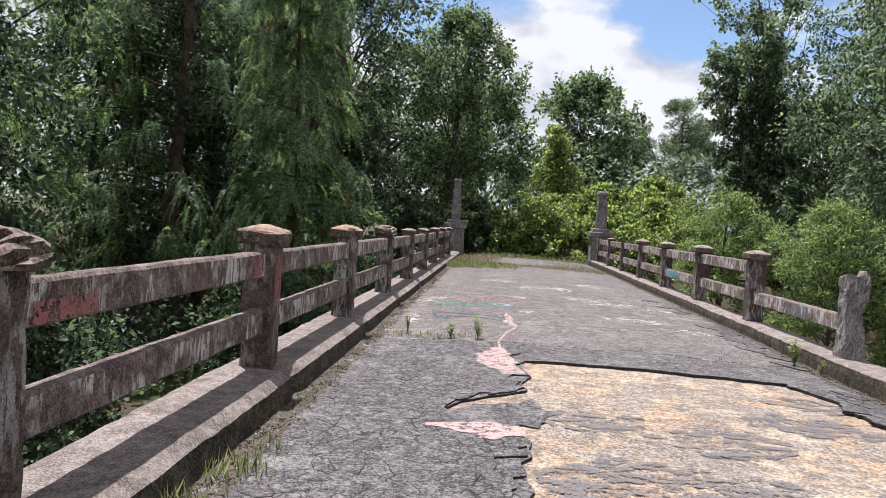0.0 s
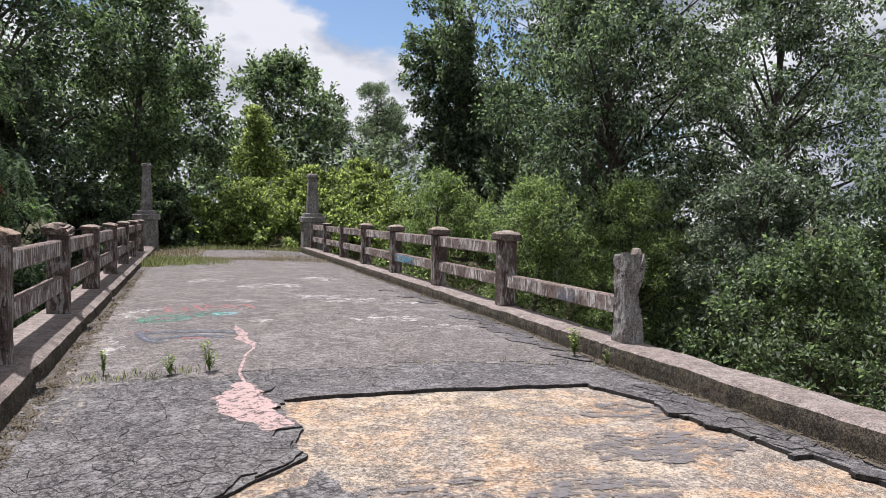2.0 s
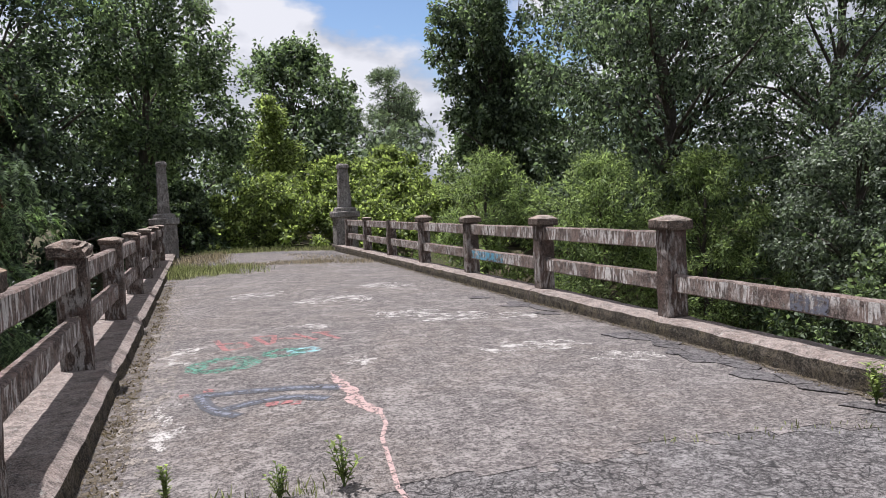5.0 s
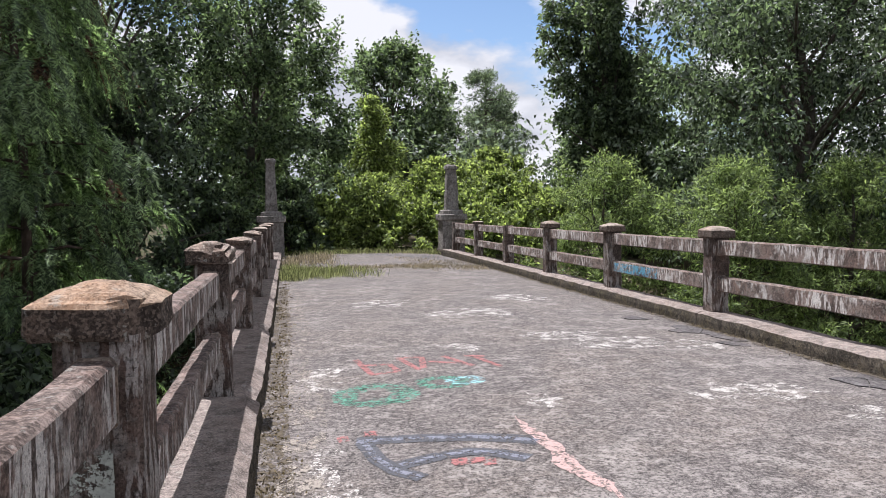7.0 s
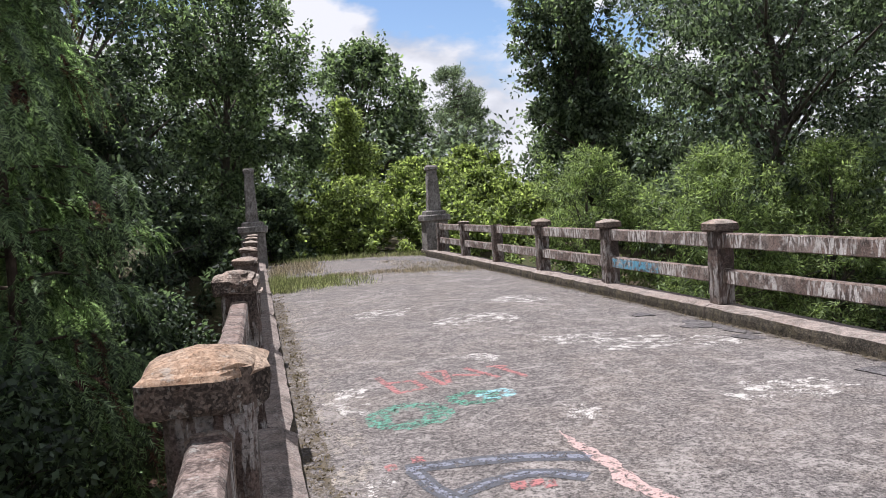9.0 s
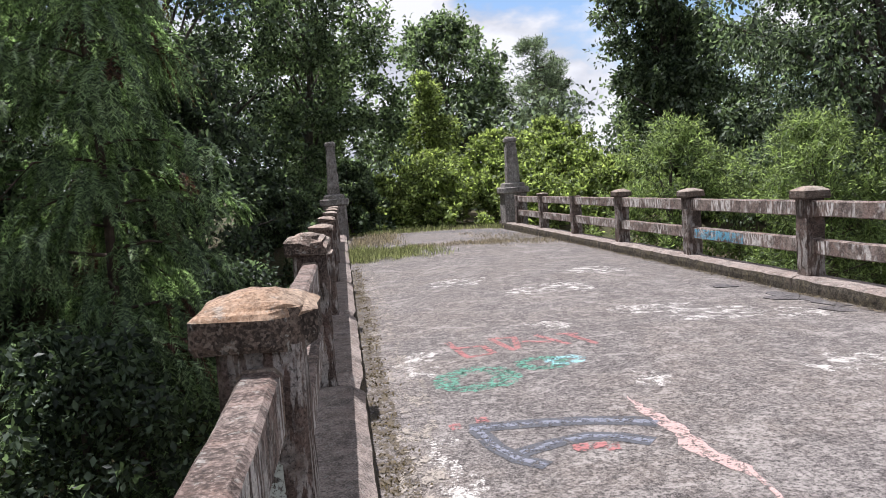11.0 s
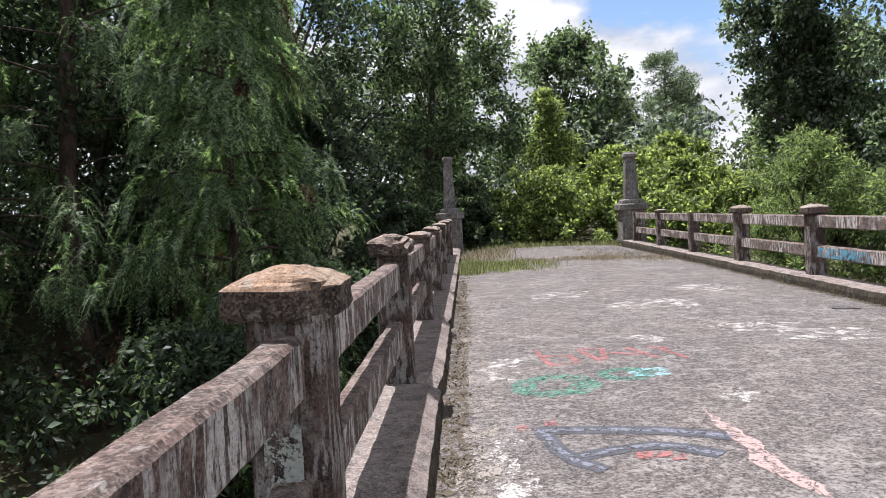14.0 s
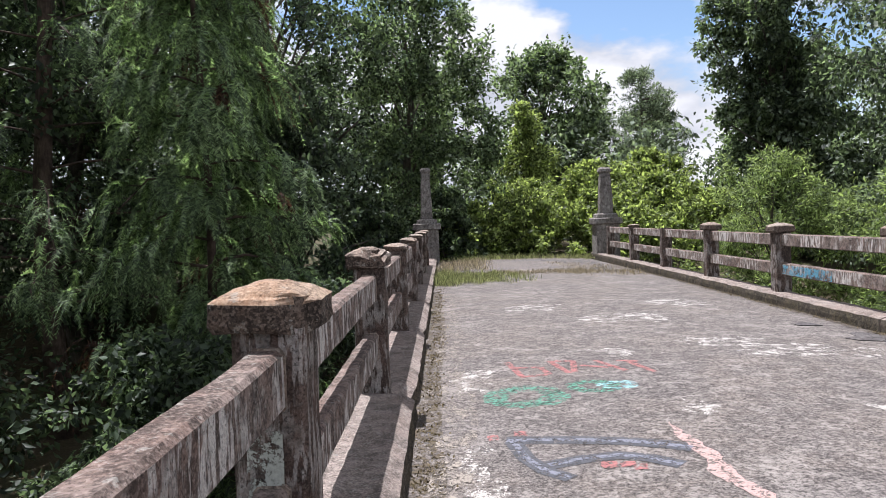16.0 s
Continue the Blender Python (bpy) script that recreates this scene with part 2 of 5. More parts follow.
def paint_material(name, colour, cover=0.5, scale=9.0, stretch=(1, 1, 1), rough=0.7):
    """Old spray paint, worn through in specks and patches."""
    k = Nodes(name)
    co = k.coords(stretch)
    v = k.noise(co, scale, 8, 0.75)
    f = k.noise(k.coords((1, 1, 1)), 70, 4, 0.7)
    keep = k.ramp(k.mul(v, k.mul(f, 0.5), "ADD"), 0.97 - 0.42 * cover, 1.03 - 0.42 * cover)
    p = k.n.new("ShaderNodeBsdfPrincipled")
    p.inputs["Roughness"].default_value = rough
    k.put(p.inputs["Base Color"], k.mix(k.ramp(f, 0.35, 0.7), tuple(0.75 * q for q in colour), tuple(min(1, 1.15 * q) for q in colour)))
    k.l.new(k.bump(f, 0.3, 0.003), p.inputs["Normal"])
    tr = k.n.new("ShaderNodeBsdfTransparent")
    ms = k.n.new("ShaderNodeMixShader")
    k.l.new(keep, ms.inputs[0])
    k.l.new(tr.outputs[0], ms.inputs[1])
    k.l.new(p.outputs[0], ms.inputs[2])
    k.l.new(ms.outputs[0], k.out.inputs[0])
    return k.mat


M_PINK = paint_material("pink_patch", (0.40, 0.275, 0.25), 0.72, 16)
M_RED = paint_material("red_spray_paint", (0.30, 0.11, 0.105), 0.64, 24)
M_GREEN = paint_material("green_spray_paint", (0.078, 0.225, 0.16), 0.56, 24)
M_CYAN = paint_material("pale_cyan_spray_paint", (0.25, 0.48, 0.50), 0.54, 22)
M_BLACK = paint_material("grey_black_spray_paint", (0.056, 0.057, 0.066), 0.76, 22)
M_SILVER = paint_material("blue_grey_spray_paint", (0.16, 0.165, 0.20), 0.62, 22)
M_BLUE = paint_material("blue_spray_paint", (0.13, 0.36, 0.50), 0.60, 10)
M_WHITEWASH = paint_material("old_whitewash", (0.40, 0.42, 0.38), 0.62, 14)
M_WHITE = paint_material("white_scuff", (0.42, 0.39, 0.36), 0.50, 7)
M_DIRT = paint_material("brown_dirt", (0.095, 0.074, 0.048), 0.55, 13, (1.4, 1, 1), 0.95)
M_PALE_DIRT = paint_material("pale_grit", (0.27, 0.235, 0.20), 0.44, 7, (1.6, 1, 1), 0.95)
M_GREYPATCH = paint_material("grey_tar_film", (0.15, 0.134, 0.13), 0.56, 8, (0.6, 1.3, 1), 0.95)


def leaf_material(name, colour, bright, back, gloss=0.45):
    """Leaves: each leaf its own tone, light passing through."""
    k = Nodes(name)
    g = k.n.new("ShaderNodeNewGeometry")
    colour, bright, back = ((r, q, 1.3 * b) for r, q, b in (colour, bright, back))
    rnd = k.ramp(g.outputs["Random Per Island"], 0.3, 0.9)
    c = k.mix(rnd, tuple(0.4 * v for v in colour), tuple(1.7 * v for v in bright))
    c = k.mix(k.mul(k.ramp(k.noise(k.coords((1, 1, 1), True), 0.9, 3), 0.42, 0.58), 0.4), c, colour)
    # noise patches darkened to put contrast between lit and shaded clumps into the colour
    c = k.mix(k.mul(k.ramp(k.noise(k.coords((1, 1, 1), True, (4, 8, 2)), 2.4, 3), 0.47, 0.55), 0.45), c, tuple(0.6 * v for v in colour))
    p = k.n.new("ShaderNodeBsdfPrincipled")
    k.put(p.inputs["Base Color"], c)
    p.inputs["Roughness"].default_value = gloss + 0.16
    p.inputs["Specular IOR Level"].default_value = 0.32
    t = k.n.new("ShaderNodeBsdfTranslucent")
    k.put(t.inputs[0], k.mix(rnd, tuple(0.35 * v for v in back), tuple(min(1, 1.9 * v) for v in back)))
    ms = k.n.new("ShaderNodeMixShader")
    ms.inputs[0].default_value = 0.42
    k.l.new(p.outputs[0], ms.inputs[1])
    k.l.new(t.outputs[0], ms.inputs[2])
    k.l.new(ms.outputs[0], k.out.inputs[0])
    return k.mat


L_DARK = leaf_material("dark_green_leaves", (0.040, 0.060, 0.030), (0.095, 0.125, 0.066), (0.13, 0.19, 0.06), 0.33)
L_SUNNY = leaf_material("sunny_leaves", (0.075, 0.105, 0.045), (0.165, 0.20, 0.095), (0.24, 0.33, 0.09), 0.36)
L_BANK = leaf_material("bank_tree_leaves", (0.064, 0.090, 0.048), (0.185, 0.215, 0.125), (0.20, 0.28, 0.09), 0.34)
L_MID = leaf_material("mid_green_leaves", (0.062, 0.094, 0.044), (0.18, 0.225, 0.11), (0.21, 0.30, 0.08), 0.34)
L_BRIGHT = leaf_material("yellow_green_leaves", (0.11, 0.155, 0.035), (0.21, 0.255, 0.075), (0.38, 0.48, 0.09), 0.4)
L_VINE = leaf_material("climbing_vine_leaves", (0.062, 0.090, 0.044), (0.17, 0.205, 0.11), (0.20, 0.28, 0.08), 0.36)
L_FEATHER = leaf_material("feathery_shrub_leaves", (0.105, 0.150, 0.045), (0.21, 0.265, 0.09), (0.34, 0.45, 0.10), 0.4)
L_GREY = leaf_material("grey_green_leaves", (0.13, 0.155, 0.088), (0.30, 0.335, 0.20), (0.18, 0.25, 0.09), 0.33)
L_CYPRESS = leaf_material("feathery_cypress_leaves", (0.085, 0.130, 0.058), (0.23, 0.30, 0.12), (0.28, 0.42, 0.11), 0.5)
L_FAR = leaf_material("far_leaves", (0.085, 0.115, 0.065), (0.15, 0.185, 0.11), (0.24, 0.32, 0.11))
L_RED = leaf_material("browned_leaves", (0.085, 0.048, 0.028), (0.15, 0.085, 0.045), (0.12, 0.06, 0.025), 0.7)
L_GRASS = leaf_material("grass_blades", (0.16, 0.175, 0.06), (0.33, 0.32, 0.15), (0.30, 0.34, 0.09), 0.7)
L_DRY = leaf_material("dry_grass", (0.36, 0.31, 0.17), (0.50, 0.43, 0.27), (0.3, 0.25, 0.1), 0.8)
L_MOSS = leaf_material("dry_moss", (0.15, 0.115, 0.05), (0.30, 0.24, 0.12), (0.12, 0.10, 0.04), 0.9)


def bark_material(name, a, b):
    k = Nodes(name)
    co = k.coords((9, 9, 1.6))
    v = k.noise(co, 2.0, 6, 0.7)
    f = k.noise(k.coords((1, 1, 1)), 3.0, 5)
    k.surface(k.mix(k.ramp(f, 0.4, 0.65), k.mix(k.ramp(v, 0.35, 0.65), a, b), tuple(0.6 * q for q in a)), 0.9, k.bump(v, 0.8, 0.03), 0.15)
    return k.mat


M_BARK = bark_material("grey_bark", (0.075, 0.062, 0.052), (0.17, 0.145, 0.125))
M_BARK_RED = bark_material("cypress_bark", (0.062, 0.044, 0.035), (0.145, 0.105, 0.085))


def soil_material():
    k = Nodes("leaf_litter")
    co = k.coords((1, 1, 1))
    c = k.mix(k.ramp(k.noise(co, 0.35, 6), 0.4, 0.62), (0.06, 0.048, 0.033), (0.045, 0.062, 0.025))
    f = k.noise(co, 14, 7, 0.7)
    k.surface(k.mix(k.ramp(f, 0.42, 0.7), c, (0.13, 0.10, 0.065)), 0.95, k.bump(f, 0.8, 0.05), 0.1)
    return k.mat


M_SOIL = soil_material()


# ---------------- building helpers ----------------
def part(name, bm, material, parent=None, label=""):
    """One mesh object from a bmesh, under a thing or a part."""
    me = bpy.data.meshes.new(name)
    bm.to_mesh(me)
    bm.free()
    for m in material if isinstance(material, (list, tuple)) else [material]:
        me.materials.append(m)
    ob = new(name, me)
    ob.parent = parent
    if label:
        tagged(ob, label)
    return ob


def raw(name, verts, tris, material, parent=None, index=None):
    """One mesh object from arrays of points and triangles."""
    me = bpy.data.meshes.new(name)
    verts, tris = np.asarray(verts, np.float32), np.asarray(tris, np.int32)
    me.vertices.add(len(verts))
    me.vertices.foreach_set("co", verts.ravel())
    me.loops.add(tris.size)
    me.loops.foreach_set("vertex_index", tris.ravel())
    me.polygons.add(len(tris))
    me.polygons.foreach_set("loop_start", np.arange(0, tris.size, 3, dtype=np.int32))
    me.polygons.foreach_set("loop_total", np.full(len(tris), 3, np.int32))
    for m in material if isinstance(material, (list, tuple)) else [material]:
        me.materials.append(m)
    if index is not None:
        me.polygons.foreach_set("material_index", np.asarray(index, np.int32))
    me.update(calc_edges=True)
    ob = new(name, me)
    ob.parent = parent
    return ob


def empty(name, x, y, z, label, category, group="", rz=0):
    e = new(name)
    e.empty_display_size = 0.2
    e.matrix_world = pose(x, y, z, 0, 0, rz)
    return tagged(e, label, category, group)


def wear(bm, amount, scale, seed=0.0):
    """Push points about by smooth noise, for worn edges."""
    for v in bm.verts:
        p = v.co * scale + Vector((seed * 3.7, seed * 1.3, seed))
        v.co += noise.noise_vector(p) * amount
    bm.normal_update()


def loft(rings, cut=1):
    """A closed solid through rings of (z, half width x, half width y, chamfer)."""
    bm = bmesh.new()
    loops = []
    for z, hx, hy, c in rings:
        pts = [(hx - c, -hy), (hx, -hy + c), (hx, hy - c), (hx - c, hy), (-hx + c, hy), (-hx, hy - c), (-hx, -hy + c), (-hx + c, -hy)]
        loops.append([bm.verts.new((px, py, z)) for px, py in pts])
    for a, b in zip(loops, loops[1:]):
        for i in range(8):
            bm.faces.new((a[i], a[(i + 1) % 8], b[(i + 1) % 8], b[i]))
    bm.faces.new(list(reversed(loops[0])))
    bm.faces.new(loops[-1])
    if cut:
        bmesh.ops.subdivide_edges(bm, edges=[e for e in bm.edges if e.calc_length() > 0.07], cuts=cut, use_grid_fill=True)
    return bm


def extrude_y(profile, y0, y1, step=0.25):
    """A bar along y with the cross-section (x, z), in steps so that it can be worn."""
    bm = bmesh.new()
    n = max(1, int(round((y1 - y0) / step)))
    loops = [[bm.verts.new((px, y0 + (y1 - y0) * i / n, pz)) for px, pz in profile] for i in range(n + 1)]
    k = len(profile)
    for a, b in zip(loops, loops[1:]):
        for i in range(k):
            bm.faces.new((a[i], b[i], b[(i + 1) % k], a[(i + 1) % k]))
    bm.faces.new(loops[0])
    bm.faces.new(list(reversed(loops[-1])))
    bmesh.ops.recalc_face_normals(bm, faces=bm.faces)
    return bm


def tube(points, radii, sides=7):
    """A tapered tube along points."""
    verts, tris = [], []
    pts = [Vector(p) for p in points]
    for i, p in enumerate(pts):
        d = (pts[min(i + 1, len(pts) - 1)] - pts[max(i - 1, 0)]).normalized()
        a = d.orthogonal().normalized() if abs(d.z) < 0.95 else Vector((1, 0, 0)).cross(d).normalized()
        b = d.cross(a)
        for s in range(sides):
            w = 2 * math.pi * s / sides
            verts.append(p + (a * math.cos(w) + b * math.sin(w)) * radii[i])
    for i in range(len(pts) - 1):
        for s in range(sides):
            p, q = i * sides + s, i * sides + (s + 1) % sides
            tris += [(p, q, q + sides), (p, q + sides, p + sides)]
    verts.append(pts[-1])
    top = (len(pts) - 1) * sides
    tris += [(top + s, top + (s + 1) % sides, len(verts) - 1) for s in range(sides)]
    return verts, tris


def joined(pieces):
    verts, tris, base = [], [], 0
    for v, t in pieces:
        verts += [tuple(p) for p in v]
        tris += [(a + base, b + base, c + base) for a, b, c in t]
        base = len(verts)
    return np.array(verts, np.float32), np.array(tris, np.int32)


def unit(a):
    return a / np.maximum(np.linalg.norm(a, axis=-1, keepdims=True), 1e-6)


def leaf_arrays(base, axis, normal, length, width, fold=0.35):
    """Leaves as pairs of triangles folded along the midrib."""
    axis = unit(axis)
    side = unit(np.cross(axis, normal))
    up = np.cross(side, axis)
    L, W = length[:, None], width[:, None]
    a = base
    tip = base + axis * L
    mid = base + axis * L * 0.45
    r = mid + side * W * 0.5 + up * W * fold * 0.5
    l = mid - side * W * 0.5 + up * W * fold * 0.5
    verts = np.stack([a, r, tip, l], 1).reshape(-1, 3)
    i = np.arange(len(base))[:, None] * 4
    tris = np.concatenate([i + [0, 1, 2], i + [0, 2, 3]], 1).reshape(-1, 3)
    return verts, tris


# ---------------- the ground ----------------
def ground_z(x, y):
    """The creek bed under the bridge, and the bank that the road runs out on."""
    bank = min(1.0, max(0.0, (y - 24.5) / 6.0))
    back = min(1.0, max(0.0, (-9.0 - y) / 6.0))
    t = max(bank, back)
    t = t * t * (3 - 2 * t)
    side = min(1.0, max(0.0, (abs(x) - 16.0) / 14.0))
    low = -3.6 + 2.2 * side
    high = -0.02 - 0.5 * min(1.0, max(0.0, (abs(x - 0.2) - 5.0) / 6.0))
    return low + (high - low) * t + 0.18 * noise.noise(Vector((x * 0.35, y * 0.35, 0.0)))


def build_ground():
    bm = bmesh.new()
    xs = [-2500, -400, -120] + [-60 + 2 * i for i in range(61)] + [120, 400, 2500]
    ys = [-2500, -400, -80] + [-30 + 2 * i for i in range(66)] + [160, 500, 2500]
    grid = [[bm.verts.new((x, y, ground_z(x, y))) for x in xs] for y in ys]
    for a, b in zip(grid, grid[1:]):
        for i in range(len(xs) - 1):
            bm.faces.new((a[i], a[i + 1], b[i + 1], b[i]))
    g = part("ground", bm, M_SOIL)
    for p in g.data.polygons:
        p.use_smooth = True
    tagged(g, "dark creek bank covered in leaf litter and soil", "ground", kind="structure")


build_ground()

# ---------------- the bridge deck ----------------
Y0, Y1 = -12.0, 29.6            # the bridge's near and far end
BAY = 3.05
XL = -2.735                     # the line of the left-hand railing


def xr(y):
    """The line of the right-hand railing, which opens a little towards the far end."""
    return 2.965 + 0.0145 * (y - 6.0)


LEFT_Y = [0.315 + BAY * i for i in range(0, 10)]
RIGHT_Y = [2.98, 6.10] + [BAY * i + 0.05 for i in range(3, 10)]


def deck_z(x, y):
    """Height of the worn topping: crowned across, rising a little along the bridge."""
    s = min(1.0, max(0.0, (y - 5.0) / 4.0))
    f = min(1.0, max(0.0, (y - 20.0) / 8.0))
    return 0.085 + 0.04 * s * s * (3 - 2 * s) - 0.010 * x * x - 0.05 * f + 0.006 * noise.noise(Vector((x * 1.3, y * 1.3, 3.0)))


def sheet(name, inside, z_of, material, x0, x1, y0, y1, step, thick, label, category, snap=None):
    """A worn layer over the deck, cut to an outline, with a rough broken edge."""
    bm = bmesh.new()
    nx, ny = int(round((x1 - x0) / step)), int(round((y1 - y0) / step))
    vs = {}

    def vert(i, j, low):
        key = (i, j, low)
        if key not in vs:
            x, y = x0 + i * step, y0 + j * step
            rim = 0 < i < nx and 0 < j < ny
            jx = 0.42 * step * noise.noise(Vector((x * 9, y * 9, 1))) if rim else 0
            jy = 0.42 * step * noise.noise(Vector((x * 9, y * 9, 7))) if rim else 0
            vs[key] = bm.verts.new((x + jx, y + jy, z_of(x, y) - (thick if low else 0)))
        return vs[key]

    keep = [[inside(x0 + (i + 0.5) * step, y0 + (j + 0.5) * step) for j in range(ny)] for i in range(nx)]
    for i in range(nx):
        for j in range(ny):
            if not keep[i][j]:
                continue
            f = bm.faces.new((vert(i, j, 0), vert(i + 1, j, 0), vert(i + 1, j + 1, 0), vert(i, j + 1, 0)))
            for di, dj, p, q in ((-1, 0, (i, j + 1), (i, j)), (1, 0, (i + 1, j), (i + 1, j + 1)), (0, -1, (i, j), (i + 1, j)), (0, 1, (i + 1, j + 1), (i, j + 1))):
                a, b = i + di, j + dj
                if not (0 <= a < nx and 0 <= b < ny) or not keep[a][b]:
                    w = bm.faces.new((vert(*p, 0), vert(*p, 1), vert(*q, 1), vert(*q, 0)))
                    w.material_index = 1
    if snap:
        for v in {v for f in bm.faces if f.material_index == 1 for v in f.verts}:
            v.co.x, v.co.y = snap(v.co.x, v.co.y)
    ob = part(name, bm, [material, M_EDGE])
    return tagged(ob, label, category, kind="structure")


def edge_noise(t, s):
    return 0.05 * noise.noise(Vector((t * 2.3, s, 0))) + 0.03 * noise.noise(Vector((t * 7.0, s, 4)))


def far_edge(x):
    """Where the topping breaks off, across the road."""
    if x < 1.95:
        return 5.24 - 0.05 * (x + 0.5) / 2.4 + edge_noise(x, 2.0)
    return 5.15 - 2.4 * (x - 1.95) + edge_noise(x, 2.0)


def in_topping(x, y):
    return y > 6.16 + 4.5 * edge_noise(x, 31.0)


def notch(y):
    """The right edge of the dark slab on the near side."""
    e = 1.3 * edge_noise(y, 9.0)
    if y > 3.95:
        return -0.62 + e
    if y > 3.45:
        return -0.62 - 1.05 * (3.95 - y) + e
    if y > 3.2:
        return -1.15 - 0.5 * (3.45 - y) + e
    if y > 2.85:
        return -1.28 + 1.5 * (3.2 - y) + e
    return -0.70 + e


def strip_edge(y):
    """The ragged inner edge of the asphalt left along the right-hand kerb."""
    return 2.20 + 0.16 * noise.noise(Vector((y * 1.3, 3, 0))) + 0.07 * noise.noise(Vector((y * 5.0, 6, 0))) + (0.14 if y < 3.2 else 0.0)


def in_slab(x, y):
    if y > 6.24 + 4.5 * edge_noise(x, 31.0) or y < -12:
        return False
    if x > strip_edge(y) and y > 1.0:
        return True
    return x < notch(y) or y > far_edge(min(x, 2.35)) and not (x > 2.3 and y < 4.9)


def broken_edge(x, y):
    """Draws a point near the outline of the slab on to it."""
    if y < 5.0 and x < -0.45 and abs(x - notch(y)) < 0.09:
        return notch(y), y
    if abs(y - far_edge(x)) < 0.07 and x < 2.3:
        return x, far_edge(x)
    return x, y


def low_z(x, y):
    return deck_z(x, y) - 0.034 + 0.004 * noise.noise(Vector((x * 6, y * 6, 0)))


def build_deck():
    bm = bmesh.new()
    n = 60
    prof = [(-2.95, -0.55), (-2.95, -0.02), (-2.4, -0.02), (2.75, -0.02), (3.42, -0.02), (3.42, -0.55)]
    loops = [[bm.verts.new((x, Y0 + (Y1 - Y0) * i / n, z)) for x, z in prof] for i in range(n + 1)]
    for a, b in zip(loops, loops[1:]):
        for i in range(6):
            bm.faces.new((a[i], b[i], b[(i + 1) % 6], a[(i + 1) % 6]))
    bm.faces.new(loops[0])
    bm.faces.new(list(reversed(loops[-1])))
    bmesh.ops.recalc_face_normals(bm, faces=bm.faces)
    tagged(part("bridge_deck", bm, M_DECK_SIDE), "weathered reinforced concrete bridge slab over a creek", "bridge deck", kind="structure")
    sheet("deck_surface", lambda x, y: True, low_z, M_BARE, -2.44, 2.76, Y0, 6.4, 0.1, 0.05, "bare yellowish worn concrete where the asphalt has gone", "deck surface")
    sheet("deck_topping", in_topping, deck_z, M_TOP, -2.44, 3.16, 5.6, Y1 - 0.16, 0.08, 0.07, "worn grey asphalt topping with pale scuffs and stains", "deck topping")
    sheet("asphalt_base", in_slab, lambda x, y: deck_z(x, y) - (0.014 if y > 0.95 and x < notch(y) + 0.05 and y < 6.1 else 0.003), M_SLAB, -2.44, 2.76, -0.4, 6.48, 0.04, 0.05, "dark worn asphalt under the cracked plates", "asphalt base", broken_edge)
    sheet("asphalt_base", lambda x, y: x < -0.7 + edge_noise(y, 9.0), lambda x, y: deck_z(x, y) - 0.004, M_SLAB, -2.44, 0.0, Y0, -0.42, 0.12, 0.05, "dark worn asphalt beside bare concrete", "asphalt base")


build_deck()


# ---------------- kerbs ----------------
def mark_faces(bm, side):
    """The upright face towards the road: moss, black stain and painted-in shade."""
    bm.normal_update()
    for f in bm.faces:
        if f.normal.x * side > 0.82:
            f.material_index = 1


def build_kerbs():
    left = [(-2.97, -0.3), (-2.97, 0.225), (-2.90, 0.24), (-2.50, 0.235), (-2.425, 0.185), (-2.40, 0.02), (-2.40, -0.3)]
    right = [(-0.28, -0.3), (-0.275, 0.13), (-0.26, 0.195), (-0.20, 0.22), (0.12, 0.215), (0.16, 0.19), (0.16, -0.3)]
    cuts_l = [Y0] + LEFT_Y + [Y1]
    for i, (a, b) in enumerate(zip(cuts_l, cuts_l[1:])):
        bm = extrude_y(left, a + 0.012, b - 0.012, 0.11)
        for v in bm.verts:
            if v.co.x > -2.52:
                near = min(v.co.y - a, b - v.co.y)
                if near < 0.16:
                    v.co.x -= 0.09 * (1 - near / 0.16) * (0.5 + abs(noise.noise(v.co * 6)))
                    v.co.z -= 0.05 * (1 - near / 0.16) * (v.co.z > 0)
        wear(bm, 0.008, 5.0, i)
        wear(bm, 0.008, 16.0, i + 3)
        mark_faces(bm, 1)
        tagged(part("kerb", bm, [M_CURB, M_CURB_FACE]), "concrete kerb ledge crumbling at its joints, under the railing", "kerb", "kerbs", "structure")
    cuts_r = [Y0, -5.9, 0.05] + [0.05 + 6.1 * i for i in range(1, 5)] + [Y1]
    for i, (a, b) in enumerate(zip(cuts_r, cuts_r[1:])):
        bm = extrude_y(right, a + 0.01, b - 0.01, 0.11)
        for v in bm.verts:
            v.co.x += xr(v.co.y)
        wear(bm, 0.011, 4.0, i + 20)
        wear(bm, 0.010, 15.0, i + 23)
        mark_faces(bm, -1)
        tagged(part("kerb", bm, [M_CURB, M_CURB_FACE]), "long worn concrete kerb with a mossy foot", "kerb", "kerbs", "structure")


build_kerbs()


